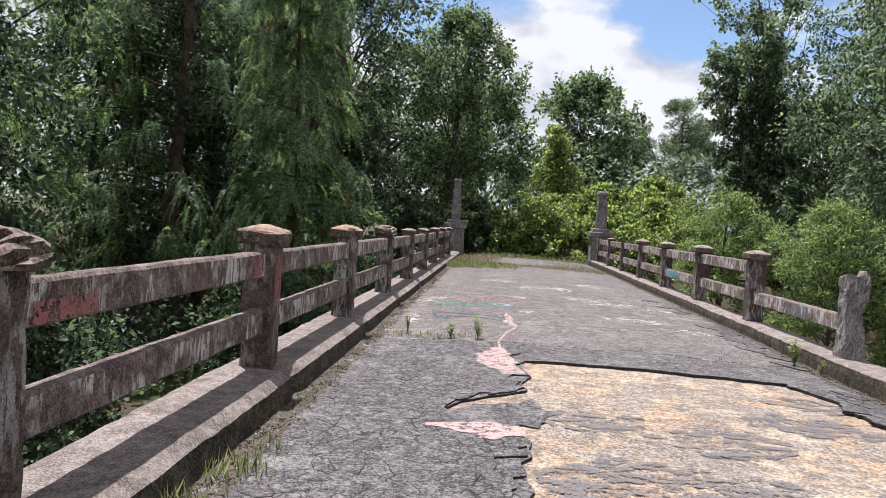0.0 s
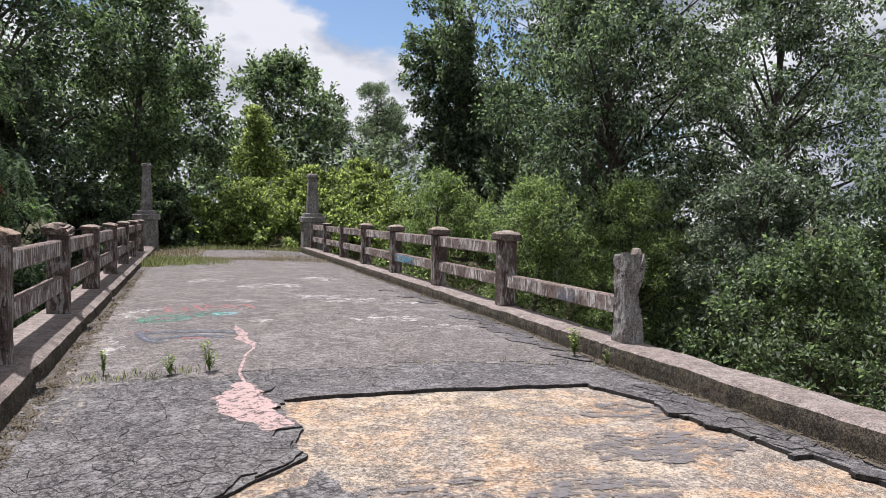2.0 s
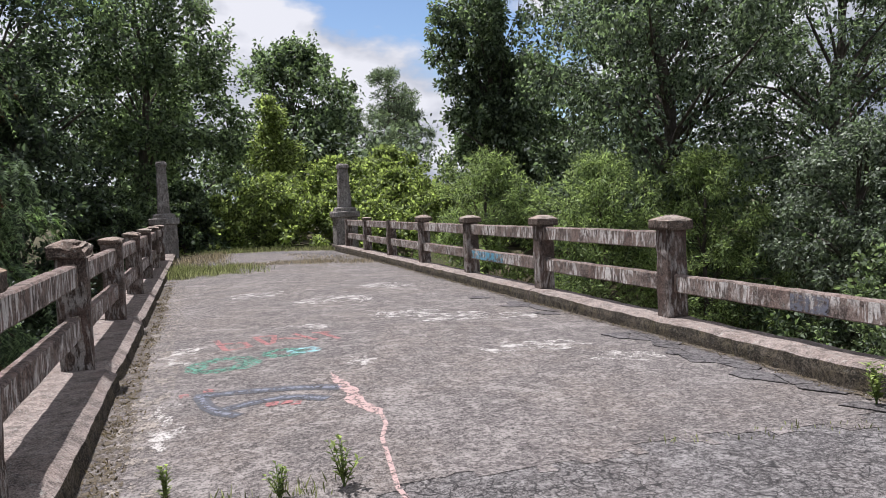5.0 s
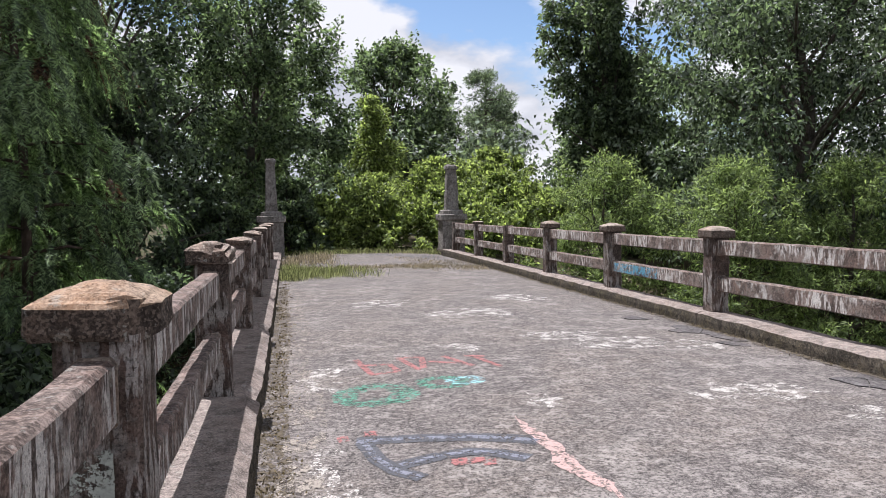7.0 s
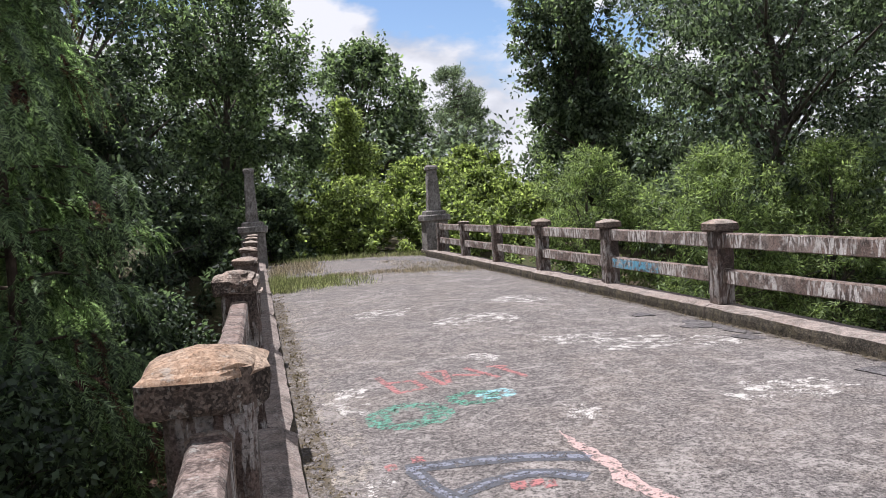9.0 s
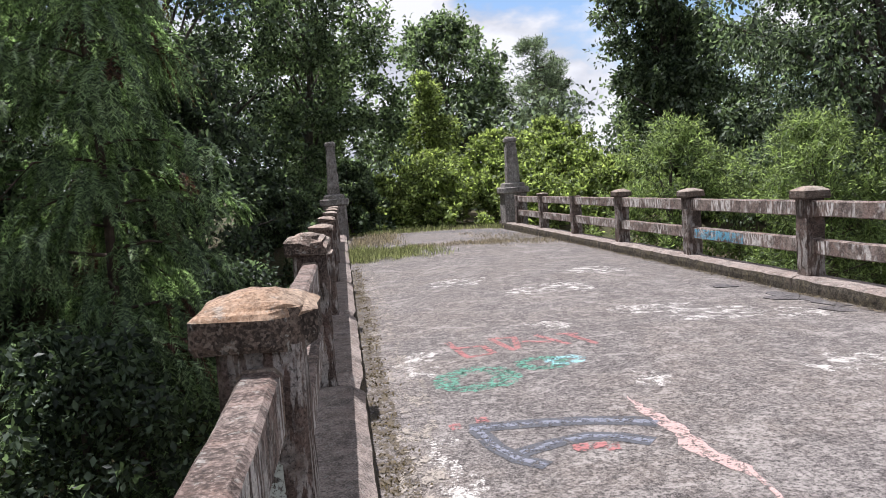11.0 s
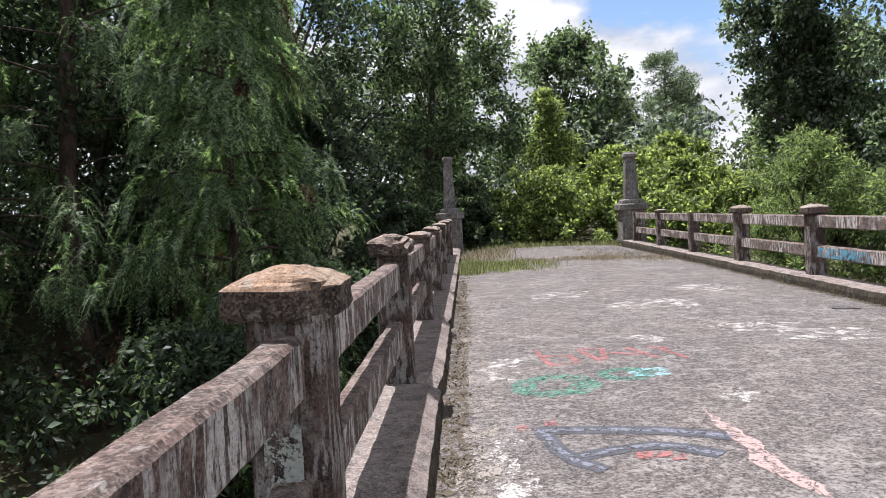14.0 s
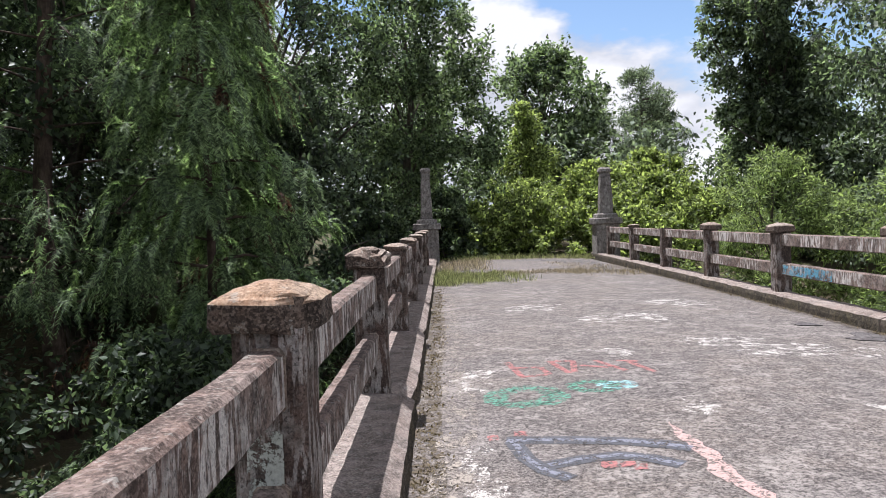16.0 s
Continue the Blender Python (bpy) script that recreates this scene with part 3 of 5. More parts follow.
# ---------------- railings ----------------
def post_parts(e, height=0.93, seed=0, cap=M_CAP, chip=0.0, thin=False, bare=False, w=0.118, body=None, corner=False):
    """A railing post: a square shaft with worn arrises and a cap that overhangs it."""
    bm = loft([(-0.03, w, w, 0.02), (0.30, w, w, 0.02), (0.62, w, w, 0.02), (height, w, w, 0.02)], 2)
    wear(bm, 0.012, 6.0, seed)
    wear(bm, 0.006, 22.0, seed + 5)
    part("shaft", bm, body or M_POST, e)
    if bare:
        return
    o = 0.142 if thin else 0.168
    t = 0.085 if thin else 0.15
    bm = loft([(height - 0.003, o - 0.012, o - 0.012, 0.012), (height + 0.02, o, o, 0.014), (height + t * 0.62, o, o, 0.016), (height + t * 0.72, o - 0.014, o - 0.014, 0.022), (height + t * 0.86, o * 0.66, o * 0.66, 0.03), (height + t * 0.98, o * 0.3, o * 0.3, 0.03)], 2)
    wear(bm, 0.009, 6.0, seed + 9)
    wear(bm, 0.007, 24.0, seed + 11)
    if chip:
        for v in bm.verts:
            side = v.co.x * 0.9 - v.co.y * 0.55
            if side > 0.02 and v.co.z > height + 0.02:
                k = min(1.0, (side - 0.02) / 0.12)
                v.co -= Vector((0.05, -0.03, 0.05)) * k * chip * (0.4 + 1.2 * abs(noise.noise(v.co * 18)))
                v.co += noise.noise_vector(v.co * 30) * 0.022 * k * chip
    if corner:                                              # the corner towards the road has broken away
        for v in bm.verts:
            over = v.co.x - v.co.y - 0.215 + 0.02 * noise.noise(v.co * 14)
            if over > 0:
                v.co += Vector((-0.5, 0.5, -0.10)) * over
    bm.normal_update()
    # upward faces keep the cap tone; sides are darker, grime plus painted shade
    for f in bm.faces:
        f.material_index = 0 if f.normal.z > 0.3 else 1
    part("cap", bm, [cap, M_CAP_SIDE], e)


def broken_post(e):
    """A post whose cap and head have broken away, with a groove torn in its face."""
    w = 0.118
    bm = loft([(-0.03, w, w, 0.02), (0.25, w, w, 0.02), (0.5, w, w, 0.02), (0.7, w, w, 0.02), (0.86, w + 0.01, w, 0.02)], 3)
    for v in bm.verts:
        z = v.co.z
        if z > 0.82:
            v.co.z += 0.10 * noise.noise(Vector((v.co.x * 14, v.co.y * 14, 2))) - (0.17 if abs(v.co.x - 0.01) < 0.05 and v.co.y < 0.06 else 0.0) + (0.05 if v.co.x > 0.05 else 0.0)
        if v.co.y < -0.09 and v.co.x > 0.0 and 0.18 < z < 0.62:
            v.co.y += 0.07 * min(1.0, 6 * (z - 0.18)) * min(1.0, 6 * (0.62 - z) + 0.2)
        if v.co.x > 0.09 and z > 0.3:
            v.co.x -= 0.03 * abs(noise.noise(v.co * 9)) * 2
    wear(bm, 0.018, 9.0, 3)
    wear(bm, 0.010, 26.0, 4)
    part("shaft", bm, M_PILLAR, e)
    bm = loft([(0.80, 0.035, 0.05, 0.015), (0.90, 0.05, 0.06, 0.02), (0.955, 0.03, 0.045, 0.02)], 2)
    wear(bm, 0.02, 14.0, 8)
    bmesh.ops.translate(bm, verts=bm.verts, vec=(0.075, 0.0, 0.0))
    part("broken_head", bm, M_CAP, e)


def rail_parts(e, length, seed):
    """A concrete rail with bevelled upper edges; its origin is the middle of its underside's near end."""
    h, w, c = 0.185, 0.054, 0.016
    prof = [(-w + 0.008, 0), (w - 0.008, 0), (w, 0.01), (w, h - c), (w - c, h), (-w + c, h), (-w, h - c), (-w, 0.01)]
    bm = extrude_y(prof, 0, length, 0.1)
    wear(bm, 0.005, 4.0, seed)
    wear(bm, 0.004, 20.0, seed + 2)
    part("bar", bm, M_RAIL, e)
    for a in (0.0, length - 0.022):                         # mortar where the bar is let into its post
        bm = extrude_y([(px * 1.09, (pz - h / 2) * 1.07 + h / 2) for px, pz in prof], a, a + 0.022, 0.03)
        wear(bm, 0.006, 18.0, seed + 6)
        part("mortar_joint", bm, M_CAP, e, "pale mortar round the bar's end")


def paint_on_face(e, name, side, y0, y1, z0, z1, material, label):
    """A worn coat of paint, 3 mm proud of a rail's or post's side."""
    bm = bmesh.new()
    n = 10
    lo, hi = [], []
    for i in range(n + 1):
        y = y0 + (y1 - y0) * i / n
        lo.append(bm.verts.new((side, y, z0 + 0.008 * noise.noise(Vector((y * 9, 1, side))))))
        hi.append(bm.verts.new((side, y, z1 + 0.006 * noise.noise(Vector((y * 9, 5, side))))))
    for i in range(n):
        bm.faces.new((lo[i], lo[i + 1], hi[i + 1], hi[i]))
    part(name, bm, material, e, label)


def build_railings():
    base = 0.225
    for i, y in enumerate(LEFT_Y[:9]):
        plain = i >= 4
        label = "weathered concrete railing post with a stained chamfered cap"
        if i == 2:
            label = "concrete railing post with an orange-brown cracked cap"
        if i in (0, 3):
            label = "concrete railing post with a broken, chipped cap"
        e = empty("railing_post", XL, y, base, label, "railing post", "left railing posts")
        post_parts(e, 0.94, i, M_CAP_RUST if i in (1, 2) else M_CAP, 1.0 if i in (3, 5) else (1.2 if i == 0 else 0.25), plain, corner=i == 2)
        if i == 2:
            bm = bmesh.new()
            rows = [[bm.verts.new((-0.075 + 0.115 * a / 4 + 0.01 * noise.noise(Vector((a, b, 2.5))), -0.131, 0.30 + 0.33 * b / 7)) for a in range(5)] for b in range(8)]
            for p, q in zip(rows, rows[1:]):
                for a in range(4):
                    bm.faces.new((p[a], p[a + 1], q[a + 1], q[a]))
            part("whitewash", bm, M_WHITEWASH, e, "worn greenish-white patch of whitewash")
        if i == 1:
            paint_on_face(e, "paint", 0.128, -0.10, 0.06, 0.52, 0.86, M_RED, "faded red spray paint")
    for i, y in enumerate(RIGHT_Y):
        if i == 1:
            e = empty("railing_post", xr(y), y, 0.215, "concrete railing post with its head broken off", "railing post", "right railing posts")
            broken_post(e)
            continue
        e = empty("railing_post", xr(y), y, 0.215, "weathered concrete railing post with a flat overhanging cap" if i not in (6, 8) else "plain weathered concrete railing post without a cap", "railing post", "right railing posts")
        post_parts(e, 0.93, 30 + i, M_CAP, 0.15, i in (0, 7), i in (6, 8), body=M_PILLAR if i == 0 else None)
    w = 0.118
    for i, (a, b) in enumerate(zip(LEFT_Y, LEFT_Y[1:9])):
        for j, z in enumerate((0.49, 0.922)):
            e = empty("railing_bar", XL, a + w - 0.006, z, "weathered concrete railing bar with pale streaks of old whitewash", "railing bar", "left railing bars")
            rail_parts(e, b - a - 2 * w + 0.012, i * 2 + j)
            if i == 0 and j == 1:
                paint_on_face(e, "paint", 0.061, 2.52, 2.75, 0.02, 0.15, M_RED, "faded red spray paint")
                paint_on_face(e, "paint", 0.061, 0.1, 0.55, 0.01, 0.10, M_RED, "faded red spray paint")
    for i, (a, b) in enumerate(zip(RIGHT_Y, RIGHT_Y[1:])):
        for j, z in enumerate((0.485, 0.935)):
            if i == 0 or (i == 1 and j == 1):
                continue            # these bars have fallen away
            e = empty("railing_bar", xr(a), a + w - 0.006, z, "weathered concrete railing bar with pale streaks of old whitewash", "railing bar", "right railing bars", -math.degrees(math.atan(0.0145)))
            rail_parts(e, b - a - 2 * w + 0.012, 40 + i * 2 + j)
            if i == 3 and j == 0:
                paint_on_face(e, "paint", -0.061, 1.3, 2.75, 0.015, 0.155, M_BLUE, "blue spray paint")
            if i == 1 and j == 0:
                paint_on_face(e, "paint", -0.061, 0.9, 1.3, 0.015, 0.155, M_SILVER, "blue-grey spray paint")


build_railings()


def build_pillar(x, y, seed, top, slim, label):
    """An end pillar: a pedestal with a moulded slab, and a tapered obelisk on it."""
    e = empty("obelisk_pillar", x, y, 0.0, label, "pillar", "end pillars")
    bm = loft([(-0.3, 0.40, 0.40, 0.02), (0.3, 0.40, 0.40, 0.02), (0.8, 0.395, 0.395, 0.02), (1.20, 0.39, 0.39, 0.02)], 2)
    wear(bm, 0.015, 4.0, seed)
    part("pedestal", bm, M_PILLAR, e)
    bm = loft([(1.19, 0.42, 0.42, 0.02), (1.23, 0.475, 0.475, 0.025), (1.39, 0.475, 0.475, 0.025), (1.42, 0.44, 0.44, 0.03)], 2)
    wear(bm, 0.018, 6.0, seed + 1)
    part("slab", bm, M_PILLAR, e)
    bm = loft([(1.41, 0.36, 0.36, 0.02), (1.53, 0.35, 0.35, 0.02), (1.57, 0.30, 0.30, 0.03)], 2)
    wear(bm, 0.015, 6.0, seed + 2)
    part("plinth", bm, M_PILLAR, e)
    bm = loft([(1.56, 0.27 * slim, 0.27 * slim, 0.03), (2.0, 0.25 * slim, 0.25 * slim, 0.03), (2.5, 0.225 * slim, 0.225 * slim, 0.03), (top - 0.12, 0.20 * slim, 0.20 * slim, 0.03)], 2)
    wear(bm, 0.022, 5.0, seed + 3)
    wear(bm, 0.012, 18.0, seed + 4)
    part("obelisk_shaft", bm, M_PILLAR, e)
    bm = loft([(top - 0.16, 0.20 * slim, 0.20 * slim, 0.03), (top - 0.12, 0.24 * slim, 0.24 * slim, 0.04), (top - 0.03, 0.235 * slim, 0.235 * slim, 0.05), (top + 0.03, 0.15 * slim, 0.15 * slim, 0.04)], 2)
    wear(bm, 0.03, 7.0, seed + 5)
    part("finial", bm, M_PILLAR, e)


build_pillar(3.44, 28.9, 60, 3.12, 0.86, "weathered grey concrete obelisk pillar with a worn head")
build_pillar(-2.74, 28.9, 70, 3.3, 0.74, "weathered grey concrete obelisk pillar beside dark trees")


# ---------------- broken asphalt, plate by plate ----------------
def clip(poly, px, py, nx, ny):
    """The part of a polygon on the near side of a line."""
    out = []
    for (ax, ay), (bx, by) in zip(poly, poly[1:] + poly[:1]):
        da, db = (ax - px) * nx + (ay - py) * ny, (bx - px) * nx + (by - py) * ny
        if da <= 0:
            out.append((ax, ay))
        if da * db < 0:
            s = da / (da - db)
            out.append((ax + (bx - ax) * s, ay + (by - ay) * s))
    return out


def plates(seeds, x0, x1, y0, y1, gap):
    """Cells round the seeds, each drawn in a little so that a crack is left between."""
    cells = []
    for i, (sx, sy) in enumerate(seeds):
        poly = [(x0, y0), (x1, y0), (x1, y1), (x0, y1)]
        order = sorted(range(len(seeds)), key=lambda j: (seeds[j][0] - sx) ** 2 + (seeds[j][1] - sy) ** 2)[1:14]
        for j in order:
            qx, qy = seeds[j]
            dx, dy = qx - sx, qy - sy
            d = math.hypot(dx, dy)
            m = 0.5 - gap * (0.4 + random.random()) / d
            poly = clip(poly, sx + dx * m, sy + dy * m, dx / d, dy / d)
            if len(poly) < 3:
                break
        if len(poly) >= 3:
            cells.append(((sx, sy), poly))
    return cells


def plate_object(poly, z_of, thick, lift, material, parent, name):
    n = []
    for (ax, ay), (bx, by) in zip(poly, poly[1:] + poly[:1]):
        n.append((ax, ay))
        steps = int(math.hypot(bx - ax, by - ay) / 0.045)
        for q in range(1, steps):
            mx, my = ax + (bx - ax) * q / steps, ay + (by - ay) * q / steps
            n.append((mx + 0.016 * noise.noise(Vector((mx * 17, my * 17, 0))), my + 0.016 * noise.noise(Vector((mx * 17, my * 17, 5)))))
    cx, cy = sum(p[0] for p in n) / len(n), sum(p[1] for p in n) / len(n)
    bm = bmesh.new()
    tx, ty = random.uniform(-1, 1) * 0.012, random.uniform(-1, 1) * 0.012
    rim = [bm.verts.new((x, y, z_of(x, y) + lift - 0.002 + tx * (x - cx) + ty * (y - cy))) for x, y in n]
    inner = [bm.verts.new((cx + (x - cx) * 0.95, cy + (y - cy) * 0.95, z_of(x, y) + lift + tx * (x - cx) + ty * (y - cy))) for x, y in n]
    low = [bm.verts.new((x, y, z_of(x, y) + lift - thick)) for x, y in n]
    k = len(n)
    bm.faces.new(inner)
    for i in range(k):
        bm.faces.new((rim[i], rim[(i + 1) % k], inner[(i + 1) % k], inner[i]))
        w = bm.faces.new((low[i], low[(i + 1) % k], rim[(i + 1) % k], rim[i]))
        w.material_index = 1
    bmesh.ops.recalc_face_normals(bm, faces=bm.faces)
    return part(name, bm, [material, M_EDGE], parent)


def jitter_grid(x0, x1, y0, y1, s, amount=0.42):
    pts = []
    y = y0
    while y < y1:
        x = x0
        while x < x1:
            pts.append((x + random.uniform(-amount, amount) * s, y + random.uniform(-amount, amount) * s))
            x += s
        y += s
    return pts


def build_plates():
    random.seed(11)
    slab = empty("cracked_asphalt", -1.5, 2.0, 0.0, "dark asphalt broken into a net of small cracked plates", "asphalt")
    tagged(slab, kind="structure")
    near = jitter_grid(-2.38, -0.3, 1.0, 6.1, 0.172, 0.48)
    inv = slab.matrix_world.inverted()
    k = 0
    for (sx, sy), poly in plates(near, -2.44, -0.2, 0.9, 6.13, 0.0019):
        if sx > notch(sy) - 0.03:
            continue
        poly = [(min(x, notch(y) - 0.01), y) for x, y in poly]
        ob = plate_object(poly, deck_z, 0.03, 0.0, M_SLAB, slab, "plate")
        ob.matrix_parent_inverse = inv
        k += 1
    # chunks of topping left along the right-hand kerb
    strip = empty("broken_asphalt_strip", 2.4, 5.0, 0.0, "broken chunks of dark asphalt lying along the kerb", "asphalt")
    tagged(strip, kind="structure")
    inv = strip.matrix_world.inverted()
    for (sx, sy), poly in plates(jitter_grid(2.02, 2.75, 1.6, 5.0, 0.16, 0.5), 1.9, 2.68, 1.6, 5.1, 0.003):
        if sx < strip_edge(sy) + 0.02 or sx > xr(sy) - 0.36 or sy > far_edge(min(sx, 2.35)) and sx < 2.3:
            continue
        plate_object(poly, deck_z, 0.03, 0.003 + 0.005 * random.random(), M_CHUNK, strip, "chunk").matrix_parent_inverse = inv
    for (sx, sy), poly in plates(jitter_grid(2.0, 2.75, 6.3, 13.2, 0.24, 0.5), 1.9, 2.69, 6.1, 13.4, 0.005):
        inner = 2.32 + 0.2 * noise.noise(Vector((sy * 0.8, 8, 0)))
        if sx < inner or sx > xr(sy) - 0.36 or noise.noise(Vector((sx * 3, sy * 1.1, 5))) < -0.12:
            continue
        plate_object(poly, deck_z, 0.03, 0.010, M_CHUNK, strip, "chunk").matrix_parent_inverse = inv


build_plates()


# ---------------- trees and shrubs ----------------
def clump_leaves(rng, centres, radii, per, size, flat=0.65, droop=0.25, slim=0.55, ref=None):
    """Leaves in rounded, uneven clumps."""
    n = np.maximum(6, (per * (radii / (ref or radii.mean())) ** 2).astype(int))
    idx = np.repeat(np.arange(len(centres)), n)
    d = unit(rng.normal(size=(len(idx), 3)))
    r = rng.random(len(idx)) ** 0.42
    wob = 1 + 0.35 * np.sin(d[:, 0] * 5 + idx) * np.cos(d[:, 1] * 4 - idx * 1.7)
    off = d * (radii[idx] * r * wob)[:, None]
    off[:, 2] *= flat
    base = centres[idx] + off
    axis = unit(d * 0.8 + rng.normal(size=d.shape) * 0.7 + np.array([0, 0, -droop]))
    normal = unit(d * 0.5 + rng.normal(size=d.shape) * 0.8 + np.array([0, 0, 0.5]))
    length = size * (0.65 + 0.7 * rng.random(len(idx)))
    return leaf_arrays(base, axis, normal, length, length * slim * (0.8 + 0.4 * rng.random(len(idx))))


def crown_radius(shape, h):
    """Relative crown width at relative height h."""
    if shape == "round":
        return math.sqrt(max(0.02, 1 - (2 * h - 0.95) ** 2))
    if shape == "column":
        return 1.0 - 0.45 * h + 0.10 * math.sin(h * 9)
    if shape == "cone":
        return max(0.12, (1 - h) ** 0.75)
    return math.sqrt(max(0.05, 1 - h * h))                 # mound


def broadleaf(name, x, y, height, radius, low, leaf, label, category="tree", shape="round", clumps=90, per=170, size=0.15, seed=1, trunk=0.2, bark=None, z=None, group="", lean=(0, 0), slim=0.55, clump_size=1.0, droop=0.25, crook=0.08):
    """A tree or shrub: tapered trunk, limbs that reach the clumps, and a crown of leaves."""
    rng = np.random.default_rng(seed)
    random.seed(seed)
    gz = ground_z(x, y) - 0.05 if z is None else z
    e = empty(name, x, y, gz, label, category, group)
    centres, radii = [], []
    for i in range(clumps):
        h = rng.random() ** 0.85
        a = rng.random() * 2 * math.pi
        rr = crown_radius(shape, h) * radius * (0.30 + 0.72 * rng.random() ** 0.5) * (0.82 + 0.3 * math.sin(a * 3 + seed))
        cz = low + (height - low) * h
        centres.append((rr * math.cos(a) + lean[0] * h, rr * math.sin(a) + lean[1] * h, cz))
        radii.append(radius * clump_size * (0.13 + 0.24 * rng.random() ** 1.5))
    for i in range(clumps // 3):                            # shoots that break the outline
        h = rng.random()
        a = rng.random() * 2 * math.pi
        rr = crown_radius(shape, h) * radius * (0.95 + 0.3 * rng.random())
        up = 0.12 * (height - low) * rng.random()
        for k in range(3):
            centres.append((rr * (1 + 0.05 * k) * math.cos(a) + lean[0] * h, rr * (1 + 0.05 * k) * math.sin(a) + lean[1] * h, low + (height - low) * h + up * k / 2))
            radii.append(radius * clump_size * (0.13 - 0.03 * k))
    centres, radii = np.array(centres), np.array(radii)
    pieces = []
    steps = 7
    stem = [(lean[0] * (k / steps) ** 2 + 0.25 * trunk * 3 * math.sin(k * 1.3 + seed), lean[1] * (k / steps) ** 2 + 0.2 * trunk * 3 * math.cos(k * 1.7 + seed), height * 0.92 * k / steps) for k in range(steps + 1)]
    pieces.append(tube(stem, [trunk * (1.25 - 0.25 * min(k, 1)) * (1 - 0.8 * k / steps) + 0.01 for k in range(steps + 1)], 8))
    for c in centres[rng.permutation(len(centres))[: min(26, len(centres))]]:
        s = max(0.06, min(0.85, (c[2] / height) * 0.72))
        k = s * steps
        a, b = Vector(stem[int(k)]), Vector(stem[min(steps, int(k) + 1)])
        p = a.lerp(b, k - int(k))
        q = Vector(c)
        m = p.lerp(q, 0.5) + Vector((0, 0, 0.08 * (q - p).length)) + Vector(rng.normal(size=3)) * crook * (q - p).length
        r0 = trunk * 0.42 * (1 - s * 0.75)
        pieces.append(tube([p, p.lerp(m, 0.55), m, m.lerp(q, 0.6), q], [r0, r0 * 0.8, r0 * 0.6, r0 * 0.4, r0 * 0.15], 5))
    v, t = joined(pieces)
    raw("trunk", v, t, bark or M_BARK, e)
    v, t = clump_leaves(rng, centres, radii, per, size, 0.7, droop, slim, 0.235 * radius * clump_size)
    v[:, 2] = np.maximum(v[:, 2], 0.02)
    raw("crown", v, t, leaf, e)
    return e


def cypress(name, x, y, height, reach, low, label, seed=1, boughs=56, plumes=6, sprays=7, leaflets=18, red=0.03, trunk=0.3, length=1.1, inner=0.12):
    """A conifer whose long boughs carry separate hanging plumes of feathery sprays."""
    rng = np.random.default_rng(seed)
    gz = ground_z(x, y) - 0.05
    e = empty(name, x, y, gz, label, "tree")
    pieces = []
    stem = [(0.12 * math.sin(k * 0.9 + seed), 0.12 * math.cos(k * 1.1), height * k / 9) for k in range(10)]
    pieces.append(tube(stem, [trunk * (1.35 if k == 0 else 1.0) * (1 - 0.88 * k / 9) + 0.012 for k in range(10)], 9))
    base, axis, norm, ln, browned = [], [], [], [], []
    for i in range(boughs):
        h = (i + rng.random()) / boughs
        z0 = low + (height - low) * h
        a = i * 2.399 + rng.random() * 0.7
        L = reach * (0.35 + 0.75 * (1 - h) ** 0.6) * (0.6 + 0.5 * rng.random())
        dx, dy = math.cos(a), math.sin(a)
        kz = 9 * z0 / height
        off = Vector((0.12 * math.sin(kz * 0.9 + seed), 0.12 * math.cos(kz * 1.1), 0))
        sag = 0.7 + 0.5 * rng.random()
        pts = [Vector((dx * L * q, dy * L * q, z0 + L * (0.34 * q - 0.55 * q * q * sag))) + off * (1 - q) + Vector(rng.normal(size=3)) * 0.05 * min(1, 3 * q) for q in (0, 0.2, 0.4, 0.6, 0.8, 1.0)]
        r0 = 0.034 * (1.2 - h)
        pieces.append(tube(pts, [r0 * (1 - 0.85 * k / 5) + 0.005 for k in range(6)], 5))
        for m in range(plumes):
            brown = rng.random() < red
            q = inner + (1 - inner) * (m + 0.2 + 0.6 * rng.random()) / plumes
            k0 = min(4, int(q * 5))
            p = np.array(pts[k0].lerp(pts[k0 + 1], q * 5 - k0))
            side = unit(np.array([-dy, dx, 0.0]) * rng.normal() * 0.9 + np.array([dx, dy, 0.0]) * (0.4 + 0.6 * q))
            root = p + side * 0.30 * rng.random()
            pieces.append(tube([p, root + np.array([0, 0, 0.03])], [0.012, 0.006], 3))
            big = 0.6 + 0.7 * rng.random()
            for j in range(sprays):
                out = unit(side + rng.normal(size=3) * 0.45)
                flat = unit(np.cross(out, np.array([0, 0, 1.0])) + rng.normal(size=3) * 0.3)
                sl = length * big * (0.45 + 0.6 * rng.random())
                u = np.linspace(0.06, 1.0, leaflets)[:, None]
                path = root + rng.normal(size=3) * 0.10 + out * sl * 0.62 * u + np.array([0, 0, 1.0]) * sl * (0.22 * u - 0.95 * u * u)
                along = unit(out * 0.62 + np.array([0, 0, 1.0]) * (0.22 - 1.9 * u))
                for hand in (-1, 1):
                    base.append(path)
                    axis.append(unit(along * 0.75 + flat * hand * (0.95 - 0.35 * u) + rng.normal(size=(leaflets, 3)) * 0.16))
                    norm.append(along)
                    ln.append((0.045 + 0.075 * np.sin(math.pi * (0.12 + 0.8 * u[:, 0]))) * (0.75 + 0.5 * rng.random(leaflets)))
                    browned.append(np.full(leaflets, brown and q > 0.55))
    base, axis, norm, ln, browned = (np.concatenate(g) for g in (base, axis, norm, ln, browned))
    v, t = joined(pieces)
    raw("trunk", v, t, M_BARK_RED, e)
